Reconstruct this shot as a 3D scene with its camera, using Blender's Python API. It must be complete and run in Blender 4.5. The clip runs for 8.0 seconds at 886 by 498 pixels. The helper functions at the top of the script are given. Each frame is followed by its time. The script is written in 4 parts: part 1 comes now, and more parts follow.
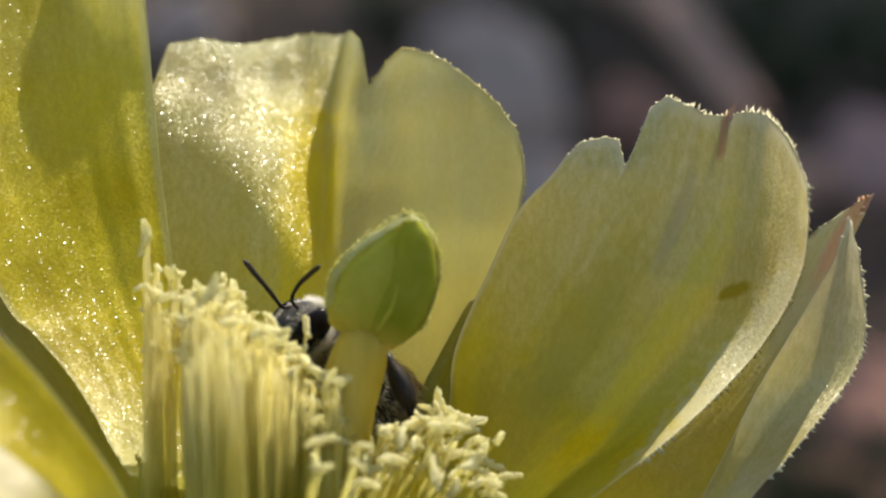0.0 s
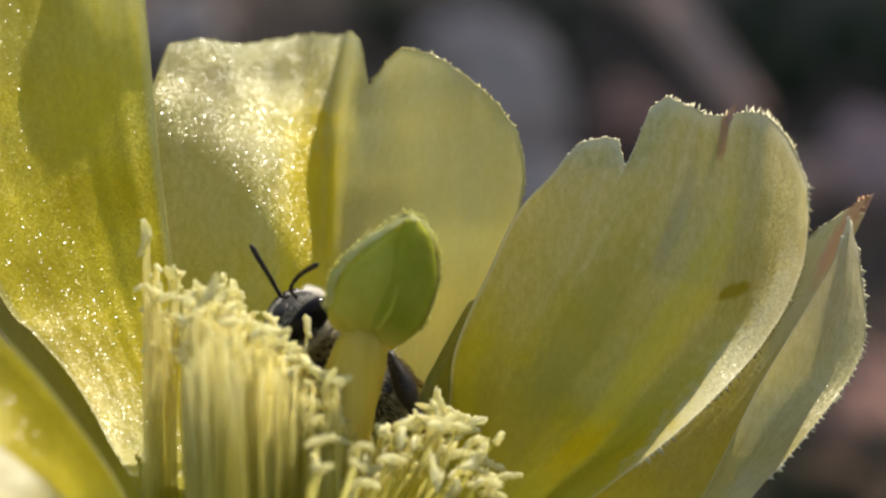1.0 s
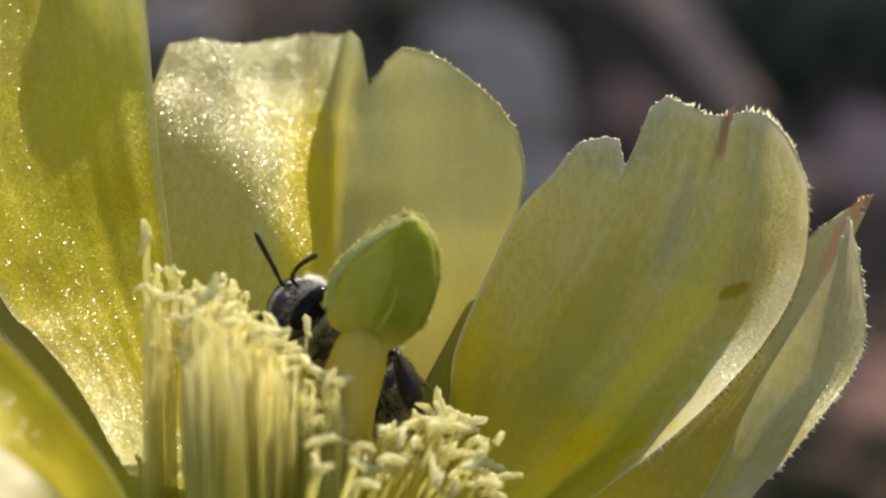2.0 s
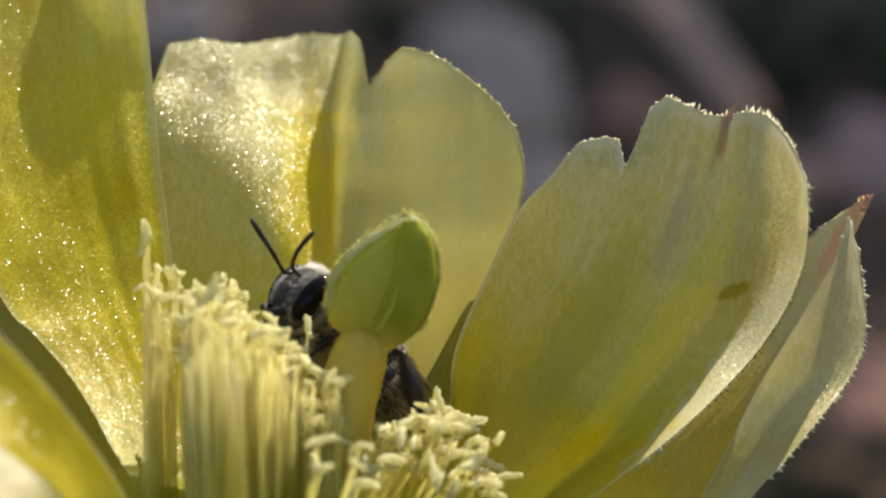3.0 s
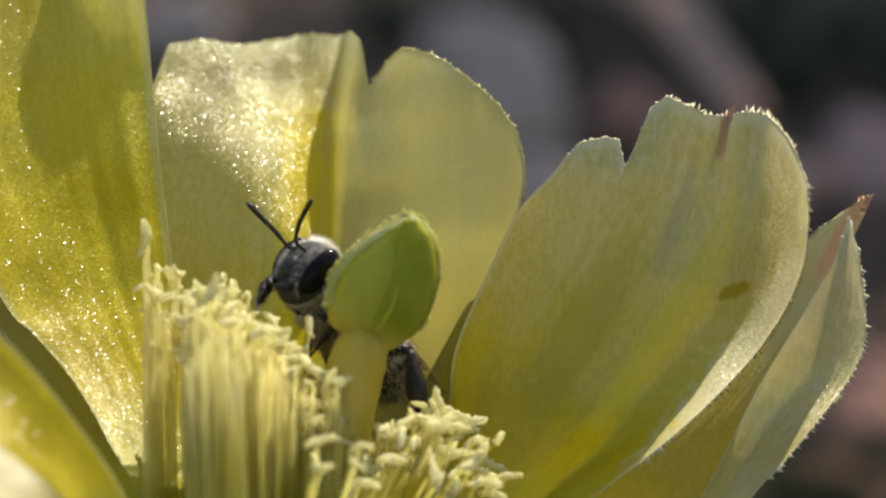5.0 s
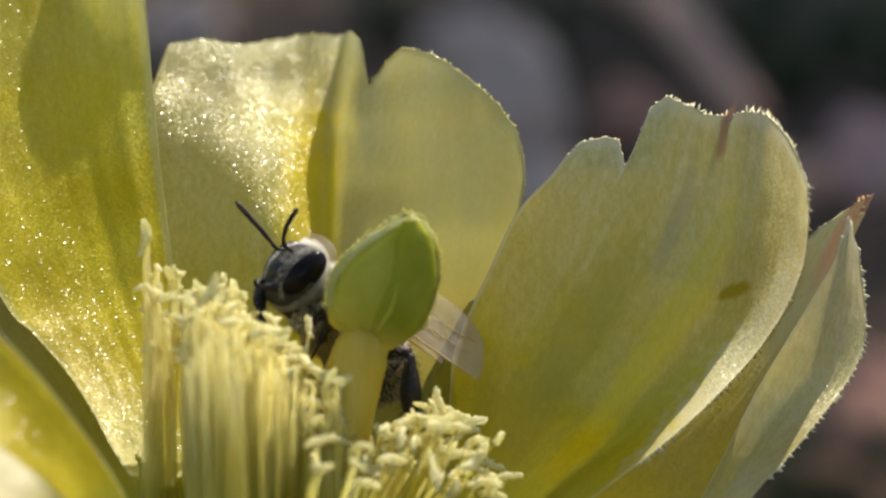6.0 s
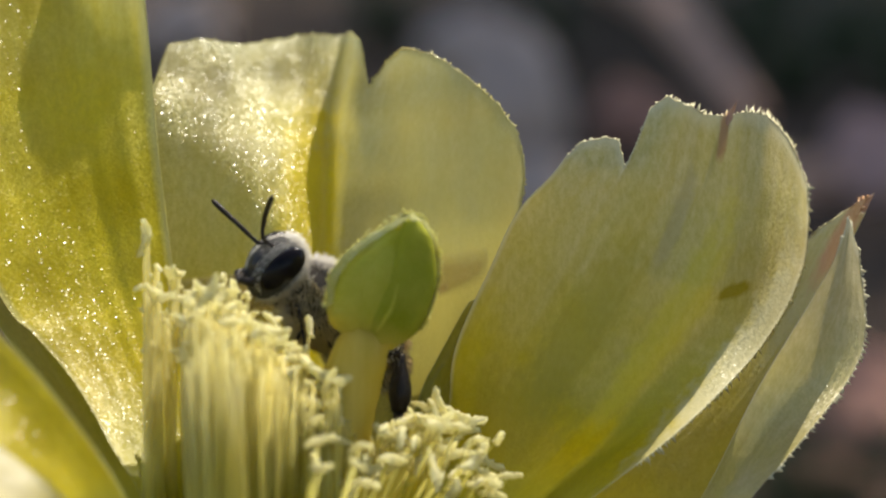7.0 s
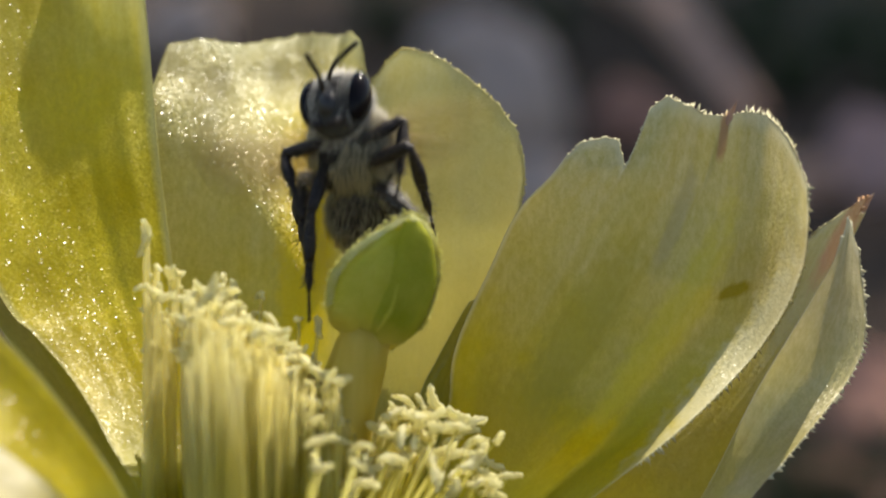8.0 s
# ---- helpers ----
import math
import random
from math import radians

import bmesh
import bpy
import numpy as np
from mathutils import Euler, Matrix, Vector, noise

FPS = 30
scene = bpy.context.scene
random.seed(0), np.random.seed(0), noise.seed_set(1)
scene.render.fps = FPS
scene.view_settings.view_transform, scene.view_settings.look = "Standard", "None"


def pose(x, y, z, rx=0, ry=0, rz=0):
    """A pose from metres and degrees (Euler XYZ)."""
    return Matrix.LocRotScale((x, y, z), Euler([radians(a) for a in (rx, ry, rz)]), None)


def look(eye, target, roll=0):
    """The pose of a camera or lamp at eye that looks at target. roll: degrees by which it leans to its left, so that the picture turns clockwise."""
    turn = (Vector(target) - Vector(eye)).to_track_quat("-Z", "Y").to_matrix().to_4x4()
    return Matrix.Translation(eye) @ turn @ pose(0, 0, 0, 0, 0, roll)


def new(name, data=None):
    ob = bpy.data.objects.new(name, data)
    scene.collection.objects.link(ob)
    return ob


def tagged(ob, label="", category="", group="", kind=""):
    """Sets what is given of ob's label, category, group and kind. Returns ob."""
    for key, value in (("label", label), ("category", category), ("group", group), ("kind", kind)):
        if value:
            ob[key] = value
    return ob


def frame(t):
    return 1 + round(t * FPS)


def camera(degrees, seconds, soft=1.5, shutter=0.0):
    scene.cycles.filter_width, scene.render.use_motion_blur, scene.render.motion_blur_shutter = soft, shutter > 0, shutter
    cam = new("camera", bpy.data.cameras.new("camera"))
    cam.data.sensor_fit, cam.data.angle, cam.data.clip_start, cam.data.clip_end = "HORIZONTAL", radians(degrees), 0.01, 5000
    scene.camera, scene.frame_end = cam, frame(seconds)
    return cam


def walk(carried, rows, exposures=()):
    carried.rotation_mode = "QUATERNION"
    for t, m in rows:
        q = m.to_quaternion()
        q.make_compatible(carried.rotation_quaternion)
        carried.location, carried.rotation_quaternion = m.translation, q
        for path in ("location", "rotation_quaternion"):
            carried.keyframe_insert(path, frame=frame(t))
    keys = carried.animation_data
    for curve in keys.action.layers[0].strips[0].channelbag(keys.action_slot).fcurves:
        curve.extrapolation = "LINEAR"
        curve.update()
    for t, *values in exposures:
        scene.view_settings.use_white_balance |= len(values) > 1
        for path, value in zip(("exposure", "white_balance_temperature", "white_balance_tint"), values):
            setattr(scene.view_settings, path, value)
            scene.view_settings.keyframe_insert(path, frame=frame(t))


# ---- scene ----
MM = 0.001
TILT = pose(0, 0, 0.25, -15, 0, 0)      # the flower's own space: x across, y away, z up along the flower

# ---- camera: a macro lens on a stand ----
cam = camera(20, 8.0, soft=2.2, shutter=0.7)
cam.data.dof.use_dof = True
cam.data.dof.focus_distance = 0.1345
cam.data.dof.aperture_fstop = 32
EYE = TILT @ pose(0, -0.1276, 0, 90, 0, 0)
walk(cam, [(0.0, EYE), (8.0, EYE)], exposures=[(0.0, 0.84, 7200, 9), (8.0, 0.84, 7200, 9)])

# ---- light: high sun, open sky ----
SUN_WAY = (TILT.to_3x3() @ Vector((0.34, 0.26, 0.90))).normalized()
sun = new("sun", bpy.data.lights.new("sun", "SUN"))
sun.data.energy, sun.data.angle, sun.data.color = 3.7, radians(0.53), (1.0, 0.965, 0.91)
sun.matrix_world = look((0, 0, 3), Vector((0, 0, 3)) - SUN_WAY)
world = bpy.data.worlds.new("sky")
scene.world = world
world.use_nodes = True
wt = world.node_tree
sky = wt.nodes.new("ShaderNodeTexSky")
sky.sky_type, sky.sun_disc = "NISHITA", False
sky.sun_elevation = math.asin(SUN_WAY.z)
sky.sun_rotation = math.atan2(SUN_WAY.x, SUN_WAY.y)
wt.nodes["Background"].inputs["Strength"].default_value = 0.108
wt.links.new(sky.outputs["Color"], wt.nodes["Background"].inputs["Color"])


# ---- materials ----
class Nodes:
    """Short hand for building one node material."""

    def __init__(self, name):
        self.mat = bpy.data.materials.new(name)
        self.mat.use_nodes = True
        self.tree = self.mat.node_tree
        self.tree.nodes.clear()

    def add(self, kind, values=(), **props):
        n = self.tree.nodes.new("ShaderNode" + kind)
        for k, v in props.items():
            setattr(n, k, v)
        for k, v in dict(values).items():
            if isinstance(v, bpy.types.NodeSocket):
                self.tree.links.new(v, n.inputs[k])
            else:
                n.inputs[k].default_value = v
        return n

    def mm(self, stretch=(1, 1, 1), kind="Object"):
        c = self.add("TexCoord")
        k = 1000 if kind == "Object" else 1
        return self.add("Mapping", {"Vector": c.outputs[kind], "Scale": tuple(s * k for s in stretch)}).outputs[0]

    def noise(self, vec, scale, detail=3.0, rough=0.55):
        return self.add("TexNoise", {"Vector": vec, "Scale": scale, "Detail": detail, "Roughness": rough}).outputs["Fac"]

    def ramp(self, fac, stops):
        r = self.add("ValToRGB", {"Fac": fac})
        el = r.color_ramp.elements
        while len(el) < len(stops):
            el.new(0.5)
        for e, (p, c) in zip(el, stops):
            e.position = p
            e.color = (*c, 1) if len(c) == 3 else c
        return r.outputs["Color"]

    def mix(self, fac, a, b, blend="MIX"):
        n = self.add("Mix", data_type="RGBA", blend_type=blend)
        for i, v in ((0, fac), (6, a), (7, b)):
            if isinstance(v, bpy.types.NodeSocket):
                self.tree.links.new(v, n.inputs[i])
            elif i == 0:
                n.inputs[i].default_value = v
            else:
                n.inputs[i].default_value = (*v, 1)
        return n.outputs[2]

    def math(self, op, a, b=0.0):
        n = self.add("Math", {0: a, 1: b}, operation=op)
        return n.outputs[0]

    def bump(self, height, strength, dist_mm):
        return self.add("Bump", {"Height": height, "Strength": strength, "Distance": dist_mm * MM}).outputs[0]

    def done(self, shader):
        out = self.add("OutputMaterial")
        self.tree.links.new(shader, out.inputs["Surface"])
        return self.mat


def leafy(name, colour_of, thin=0.5, rough=0.38, grain=9.0, bump=0.5, depth=0.05, spec=0.5, through_tint=(1, 1, 1), glint=0.0, tilt=1.0, clear=0.0, skin=0.32):
    """Thin living tissue: a waxy, finely cellular skin that lets light through."""
    n = Nodes(name)
    col = colour_of(n)
    v = n.mm()
    cells = n.add("TexVoronoi", {"Vector": v, "Scale": grain}, feature="SMOOTH_F1").outputs["Distance"]
    fine = n.noise(v, grain * 1.7, 2)
    h = n.math("ADD", n.math("MULTIPLY", cells, -0.8), n.math("MULTIPLY", fine, 0.5))
    h = n.math("ADD", h, n.math("MULTIPLY", n.noise(v, 1.1, 3), 1.0))
    nm = n.bump(h, bump, depth)
    p = n.add("BsdfPrincipled", {"Base Color": col, "Roughness": rough, "Specular IOR Level": spec, "Normal": nm})
    if glint:
        # single skin cells, each a tiny facet with a tilt of its own
        cell = n.add("TexVoronoi", {"Vector": v, "Scale": grain * 1.7}, feature="F1").outputs["Color"]
        off = n.add("VectorMath", {0: cell, 1: (0.5, 0.5, 0.5)}, operation="SUBTRACT").outputs[0]
        facet = n.add("VectorMath", {0: off, 1: (skin * tilt,) * 3, 2: nm}, operation="MULTIPLY_ADD").outputs[0]
        n.tree.links.new(n.add("VectorMath", {0: facet}, operation="NORMALIZE").outputs[0], p.inputs["Normal"])
        off = n.add("VectorMath", {0: off, 1: (tilt,) * 3, 2: nm}, operation="MULTIPLY_ADD").outputs[0]
        off = n.add("VectorMath", {0: off}, operation="NORMALIZE").outputs[0]
        p.inputs["Coat Roughness"].default_value = 0.22
        some = n.ramp(n.noise(n.mm((1, 1, 0.5)), 0.5, 4, 0.65), [(0.38, (0.15, 0.15, 0.15)), (0.62, (1, 1, 1))])
        n.tree.links.new(n.math("MULTIPLY", some, glint), p.inputs["Coat Weight"])
        n.tree.links.new(off, p.inputs["Coat Normal"])
    tcol = n.mix(1.0, col, through_tint, "MULTIPLY")
    t = n.add("BsdfTranslucent", {"Color": tcol, "Normal": nm})
    # thicker ribs and thinner lanes let less or more light through
    lanes = n.noise(n.add("Mapping", {"Vector": n.add("TexCoord").outputs["UV"], "Scale": (6.5, 0.9, 1)}).outputs[0], 1.0, 3)
    patch = n.noise(v, 0.22, 3)
    lanes = n.ramp(lanes, [(0.33, (0, 0, 0)), (0.68, (1, 1, 1))])
    patch = n.ramp(patch, [(0.33, (0, 0, 0)), (0.67, (1, 1, 1))])
    how = n.math("ADD", n.math("MULTIPLY", lanes, 0.35), n.math("MULTIPLY", patch, 0.65))
    how = n.math("MULTIPLY", n.math("ADD", how, 0.5), thin)
    m = n.add("MixShader", {0: how, 1: p.outputs[0], 2: t.outputs[0]})
    if clear:
        m = n.add("MixShader", {0: clear, 1: m.outputs[0], 2: n.add("BsdfTransparent").outputs[0]})
    return n.done(m.outputs[0])


def petal_colour(deep, pale, rim, marks=(), pale_from=0.45, dull=0.55, rim_from=0.968):
    def colour(n):
        c = n.add("TexCoord").outputs["UV"]
        sep = n.add("SeparateXYZ", {"Vector": c})
        u, v = sep.outputs[0], sep.outputs[1]
        veins = n.noise(n.add("Mapping", {"Vector": c, "Scale": (26, 1.3, 1)}).outputs[0], 1.0, 3)
        blot = n.noise(n.mm(), 0.28, 4)
        along = n.math("ADD", v, n.math("MULTIPLY", n.math("SUBTRACT", blot, 0.5), 0.55))
        base = n.mix(n.ramp(along, [(pale_from, (0, 0, 0)), (0.98, (1, 1, 1))]), deep, pale)
        base = n.mix(n.math("MULTIPLY", n.ramp(veins, [(0.35, (0, 0, 0)), (0.7, (1, 1, 1))]), 0.35), base, tuple(x * k for x, k in zip(deep, (0.8, 0.74, 0.6))))
        grey = n.ramp(n.noise(n.mm((1, 1, 0.7)), 0.2, 4), [(0.42, (0, 0, 0)), (0.66, (dull, dull, dull))])
        base = n.mix(grey, base, tuple(x * k for x, k in zip(pale, (0.8, 0.76, 0.62))))
        fine = n.noise(n.mm((1, 1, 0.5)), 3.2, 4, 0.7)
        base = n.mix(n.math("MULTIPLY", n.ramp(fine, [(0.35, (1, 1, 1)), (0.65, (0, 0, 0))]), 0.42), base, tuple(x * 0.62 for x in deep))
        edge = n.math("MULTIPLY", n.math("ABSOLUTE", n.math("SUBTRACT", u, 0.5)), 2.0)
        edge = n.math("MAXIMUM", edge, v)
        base = n.mix(n.ramp(edge, [(rim_from, (0, 0, 0)), (1.0, (0.6, 0.6, 0.6))]), base, rim)
        base = n.mix(n.ramp(v, [(0.10, (0.85, 0.85, 0.85)), (0.30, (0, 0, 0))]), base, (0.52, 0.53, 0.08))
        # bruises, tinted streaks, painted shade and light: centre, size, turn, colour and strength
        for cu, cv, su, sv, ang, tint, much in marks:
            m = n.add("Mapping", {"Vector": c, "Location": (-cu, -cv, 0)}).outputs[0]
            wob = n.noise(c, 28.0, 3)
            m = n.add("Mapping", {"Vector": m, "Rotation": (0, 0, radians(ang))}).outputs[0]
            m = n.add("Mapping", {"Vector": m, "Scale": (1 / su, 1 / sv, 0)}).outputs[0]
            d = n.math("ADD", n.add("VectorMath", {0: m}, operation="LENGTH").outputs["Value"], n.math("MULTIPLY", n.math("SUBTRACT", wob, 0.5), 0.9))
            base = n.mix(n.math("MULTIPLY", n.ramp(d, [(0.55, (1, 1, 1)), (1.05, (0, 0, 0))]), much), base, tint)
        return base
    return colour


YELLOW, PALE, RIM = (0.76, 0.60, 0.006), (0.70, 0.63, 0.14), (0.74, 0.71, 0.36)
m_petal = leafy("petal_yellow", petal_colour(YELLOW, PALE, RIM, pale_from=0.62, dull=0.1, rim_from=0.9), thin=0.52, rough=0.45, grain=6.5, bump=0.3, depth=0.03, spec=0.4, glint=0.62, tilt=0.7)
# paints the shaded right half duller and the sunlit band a vivid yellow
SHADE_AND_LIT = [(0.85, 0.55, 0.42, 0.75, 0, (0.64, 0.56, 0.17), 0.65), (0.43, 0.60, 0.10, 0.34, 0, (0.82, 0.63, 0.003), 0.85)]
m_petal_back = leafy("petal_glossy", petal_colour((0.77, 0.63, 0.02), (0.76, 0.70, 0.33), RIM, SHADE_AND_LIT, pale_from=0.32, dull=0.2), thin=0.58, rough=0.45, grain=7.5, bump=0.35, depth=0.025, spec=0.5, glint=1.0, tilt=0.9, skin=0.62)
m_petal_pale = leafy("petal_pale", petal_colour((0.60, 0.48, 0.03), (0.58, 0.52, 0.22), (0.70, 0.66, 0.42), [(0.75, 0.93, 0.30, 0.16, 0, (0.58, 0.27, 0.11), 0.85)], pale_from=0.3), thin=0.16, through_tint=(0.85, 0.8, 0.5), rough=0.45, grain=8.0, bump=0.3, depth=0.025, glint=0.35)
# brown marks are stains; olive ones paint shade, the yellow streak light shining through
BRUISE_AND_SHADE = [(0.25, 0.28, 0.45, 0.22, 0, (0.38, 0.315, 0.02), 0.55), (0.575, 0.965, 0.024, 0.055, -8, (0.46, 0.23, 0.10), 0.8), (0.50, 0.80, 0.035, 0.16, -10, (0.40, 0.33, 0.16), 0.5), (0.67, 0.58, 0.09, 0.32, -3, (0.66, 0.55, 0.01), 0.4), (0.40, 0.52, 0.13, 0.26, 0, (0.37, 0.31, 0.03), 0.6), (0.82, 0.30, 0.08, 0.3, 0, (0.42, 0.36, 0.02), 0.5), (0.06, 0.35, 0.08, 0.3, 0, (0.72, 0.56, 0.01), 0.25), (0.80, 0.69, 0.066, 0.021, -27, (0.37, 0.27, 0.005), 0.95), (1.0, 0.62, 0.13, 0.36, 0, (0.68, 0.64, 0.42), 0.6)]
m_petal_marked = leafy("petal_pale_bruised_shaded", petal_colour((0.58, 0.45, 0.012), (0.67, 0.57, 0.28), (0.74, 0.69, 0.47), BRUISE_AND_SHADE, pale_from=0.36, dull=0.3), thin=0.16, through_tint=(0.84, 0.79, 0.42), rough=0.5, grain=7, bump=0.35, depth=0.03, spec=0.2, glint=0.3, tilt=0.6)
m_petal_outer = leafy("petal_outer", petal_colour((0.55, 0.46, 0.08), (0.66, 0.59, 0.38), (0.76, 0.72, 0.52), pale_from=0.2), thin=0.34, rough=0.5, grain=8.0, bump=0.3, depth=0.03, glint=0.35)
# greenish outer petals, their colour darkened for the shade between overlapping petals
m_petal_green_shaded = leafy("petal_outer_green_shaded", petal_colour((0.27, 0.275, 0.04), (0.32, 0.31, 0.08), (0.46, 0.44, 0.20)), thin=0.25, rough=0.5, grain=8.0, bump=0.3, depth=0.03)
m_red = leafy("petal_tip_red", lambda n: n.ramp(n.noise(n.mm(), 1.4), [(0.3, (0.50, 0.26, 0.16)), (0.7, (0.62, 0.42, 0.28))]), thin=0.25)
def stigma_colour(low, high):
    """Green, paling to the style's cream at the foot."""
    def colour(n):
        v = n.mm()
        z = n.math("ADD", n.add("SeparateXYZ", {"Vector": v}).outputs[2], n.noise(v, 0.9, 3))
        x = n.add("SeparateXYZ", {"Vector": v}).outputs[0]
        foot = n.math("ADD", n.math("MULTIPLY", z, -0.25), n.math("MULTIPLY", x, -0.1))
        return n.mix(n.ramp(n.math("SUBTRACT", foot, 0.5), [(0.55, (0, 0, 0)), (0.92, (0.9, 0.9, 0.9))]), n.ramp(n.noise(v, 0.55, 4), [(0.3, low), (0.72, high)]), (0.64, 0.55, 0.10))
    return colour


m_stigma = leafy("stigma_green", stigma_colour((0.52, 0.50, 0.035), (0.66, 0.61, 0.10)), thin=0.35, rough=0.7, grain=5.0, bump=0.9, depth=0.06, spec=0.2)
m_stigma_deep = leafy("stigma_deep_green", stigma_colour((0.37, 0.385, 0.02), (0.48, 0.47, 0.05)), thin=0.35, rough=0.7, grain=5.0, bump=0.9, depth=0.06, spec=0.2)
m_stigma_rim = leafy("stigma_rim", lambda n: n.ramp(n.noise(n.mm(), 2.0), [(0.3, (0.78, 0.76, 0.28)), (0.75, (0.88, 0.86, 0.48))]), thin=0.75, rough=0.5, grain=5.0, bump=0.9, depth=0.06, spec=0.3)
m_style = leafy("style_cream", lambda n: n.ramp(n.noise(n.mm((1, 1, 0.2)), 1.2), [(0.3, (0.64, 0.54, 0.10)), (0.7, (0.72, 0.63, 0.17))]), thin=0.6, rough=0.5)
def filament_colour(n):
    # yellower towards the flower's floor, painted in for the shade low in the brush
    z = n.add("SeparateXYZ", {"Vector": n.mm()}).outputs[2]
    tone = n.ramp(n.noise(n.mm((1, 1, 0.15)), 1.5), [(0.3, (0.88, 0.80, 0.34)), (0.7, (0.93, 0.87, 0.50))])
    return n.mix(n.ramp(n.math("DIVIDE", z, 14.0), [(0.3, (1, 1, 1)), (0.75, (0, 0, 0))]), tone, (0.86, 0.80, 0.22))


m_filament = leafy("filament_cream", filament_colour, thin=0.85, rough=0.42, bump=0.2, spec=0.2, clear=0.58)
m_anther = leafy("anther_cream", lambda n: n.ramp(n.noise(n.mm(), 2.2), [(0.3, (0.90, 0.84, 0.44)), (0.7, (0.95, 0.92, 0.66))]), thin=0.66, rough=0.6, grain=9.0, bump=0.8, depth=0.06)
m_green = leafy("receptacle_green", lambda n: n.ramp(n.noise(n.mm(), 0.3), [(0.3, (0.10, 0.16, 0.03)), (0.7, (0.18, 0.24, 0.06))]), thin=0.1, rough=0.5)


def fuzz(name, stops):
    """Fine pale hair that glows when lit from behind."""
    n = Nodes(name)
    col = n.ramp(n.noise(n.mm(), 1.2), stops)
    p = n.add("BsdfPrincipled", {"Base Color": col, "Roughness": 0.5})
    t = n.add("BsdfTranslucent", {"Color": col})
    return n.done(n.add("MixShader", {0: 0.5, 1: p.outputs[0], 2: t.outputs[0]}).outputs[0])


def plain(name, stops, scale, rough=0.6, bump=0.3, depth=0.05, spec=0.5, stretch=(1, 1, 1), coat=0.0, sheen=0.0):
    n = Nodes(name)
    v = n.mm(stretch)
    a, b = n.noise(v, scale, 4), n.noise(v, scale * 6, 3)
    col = n.ramp(n.math("ADD", n.math("MULTIPLY", a, 0.75), n.math("MULTIPLY", b, 0.25)), stops)
    p = n.add("BsdfPrincipled", {"Base Color": col, "Roughness": rough, "Specular IOR Level": spec, "Coat Weight": coat, "Coat Roughness": 0.08,
                                 "Sheen Weight": sheen, "Normal": n.bump(n.math("ADD", a, b), bump, depth)})
    return n.done(p.outputs[0])


m_chitin = plain("bee_chitin", [(0.3, (0.010, 0.007, 0.006)), (0.75, (0.034, 0.024, 0.018))], 2.0, rough=0.42, bump=0.6, depth=0.05, spec=0.25)
m_boss = plain("bee_face", [(0.3, (0.012, 0.010, 0.009)), (0.75, (0.035, 0.030, 0.027))], 4.0, rough=0.3, bump=0.5, depth=0.04, spec=0.5)
m_face = plain("bee_face_pile", [(0.3, (0.022, 0.02, 0.018)), (0.75, (0.075, 0.07, 0.062))], 6.0, rough=0.6, bump=0.9, depth=0.06, spec=0.3)
m_pile = plain("bee_short_pile", [(0.3, (0.018, 0.015, 0.013)), (0.75, (0.06, 0.05, 0.04))], 5.0, rough=0.8, bump=0.9, depth=0.1, spec=0.2)
m_eye = plain("bee_eye", [(0.3, (0.005, 0.004, 0.005)), (0.75, (0.011, 0.009, 0.010))], 3.0, rough=0.16, bump=0.05, depth=0.01, spec=0.12)
m_hair = fuzz("bee_hair_grey", [(0.3, (0.66, 0.62, 0.56)), (0.7, (0.92, 0.89, 0.82))])
m_hair_dark = fuzz("bee_hair_brown", [(0.3, (0.10, 0.075, 0.05)), (0.7, (0.30, 0.25, 0.19))])
m_hair_cream = fuzz("bee_hair_cream", [(0.3, (0.50, 0.43, 0.28)), (0.7, (0.78, 0.71, 0.52))])
m_band = plain("bee_band_amber", [(0.3, (0.36, 0.22, 0.07)), (0.7, (0.62, 0.46, 0.22))], 2.5, rough=0.5, bump=0.4, depth=0.05)
m_soil = plain("soil_dark", [(0.3, (0.024, 0.015, 0.009)), (0.5, (0.050, 0.031, 0.019)), (0.75, (0.092, 0.058, 0.038))], 0.03, rough=0.95, bump=0.8, depth=3.0, spec=0.2)
m_stone = plain("stone_lavender", [(0.3, (0.31, 0.23, 0.195)), (0.7, (0.50, 0.385, 0.335))], 0.06, rough=0.85, bump=0.5, depth=1.0, spec=0.3)
m_stone_mauve = plain("stone_mauve", [(0.3, (0.30, 0.18, 0.16)), (0.7, (0.46, 0.29, 0.27))], 0.06, rough=0.85, bump=0.5, depth=1.0, spec=0.3)
m_stone_brown = plain("stone_brown", [(0.3, (0.25, 0.12, 0.085)), (0.7, (0.42, 0.225, 0.17))], 0.06, rough=0.85, bump=0.5, depth=1.0, spec=0.3)
m_twig = plain("dry_stem", [(0.3, (0.34, 0.185, 0.125)), (0.7, (0.56, 0.33, 0.24))], 0.2, rough=0.8, bump=0.6, depth=0.4, stretch=(1, 1, 0.15))
m_grass = plain("grass_dark", [(0.3, (0.02, 0.035, 0.012)), (0.7, (0.06, 0.08, 0.03))], 0.2, rough=0.7, bump=0.1)
m_pad = plain("cactus_skin", [(0.3, (0.06, 0.10, 0.035)), (0.7, (0.13, 0.18, 0.07))], 0.1, rough=0.55, bump=0.3, depth=0.3)


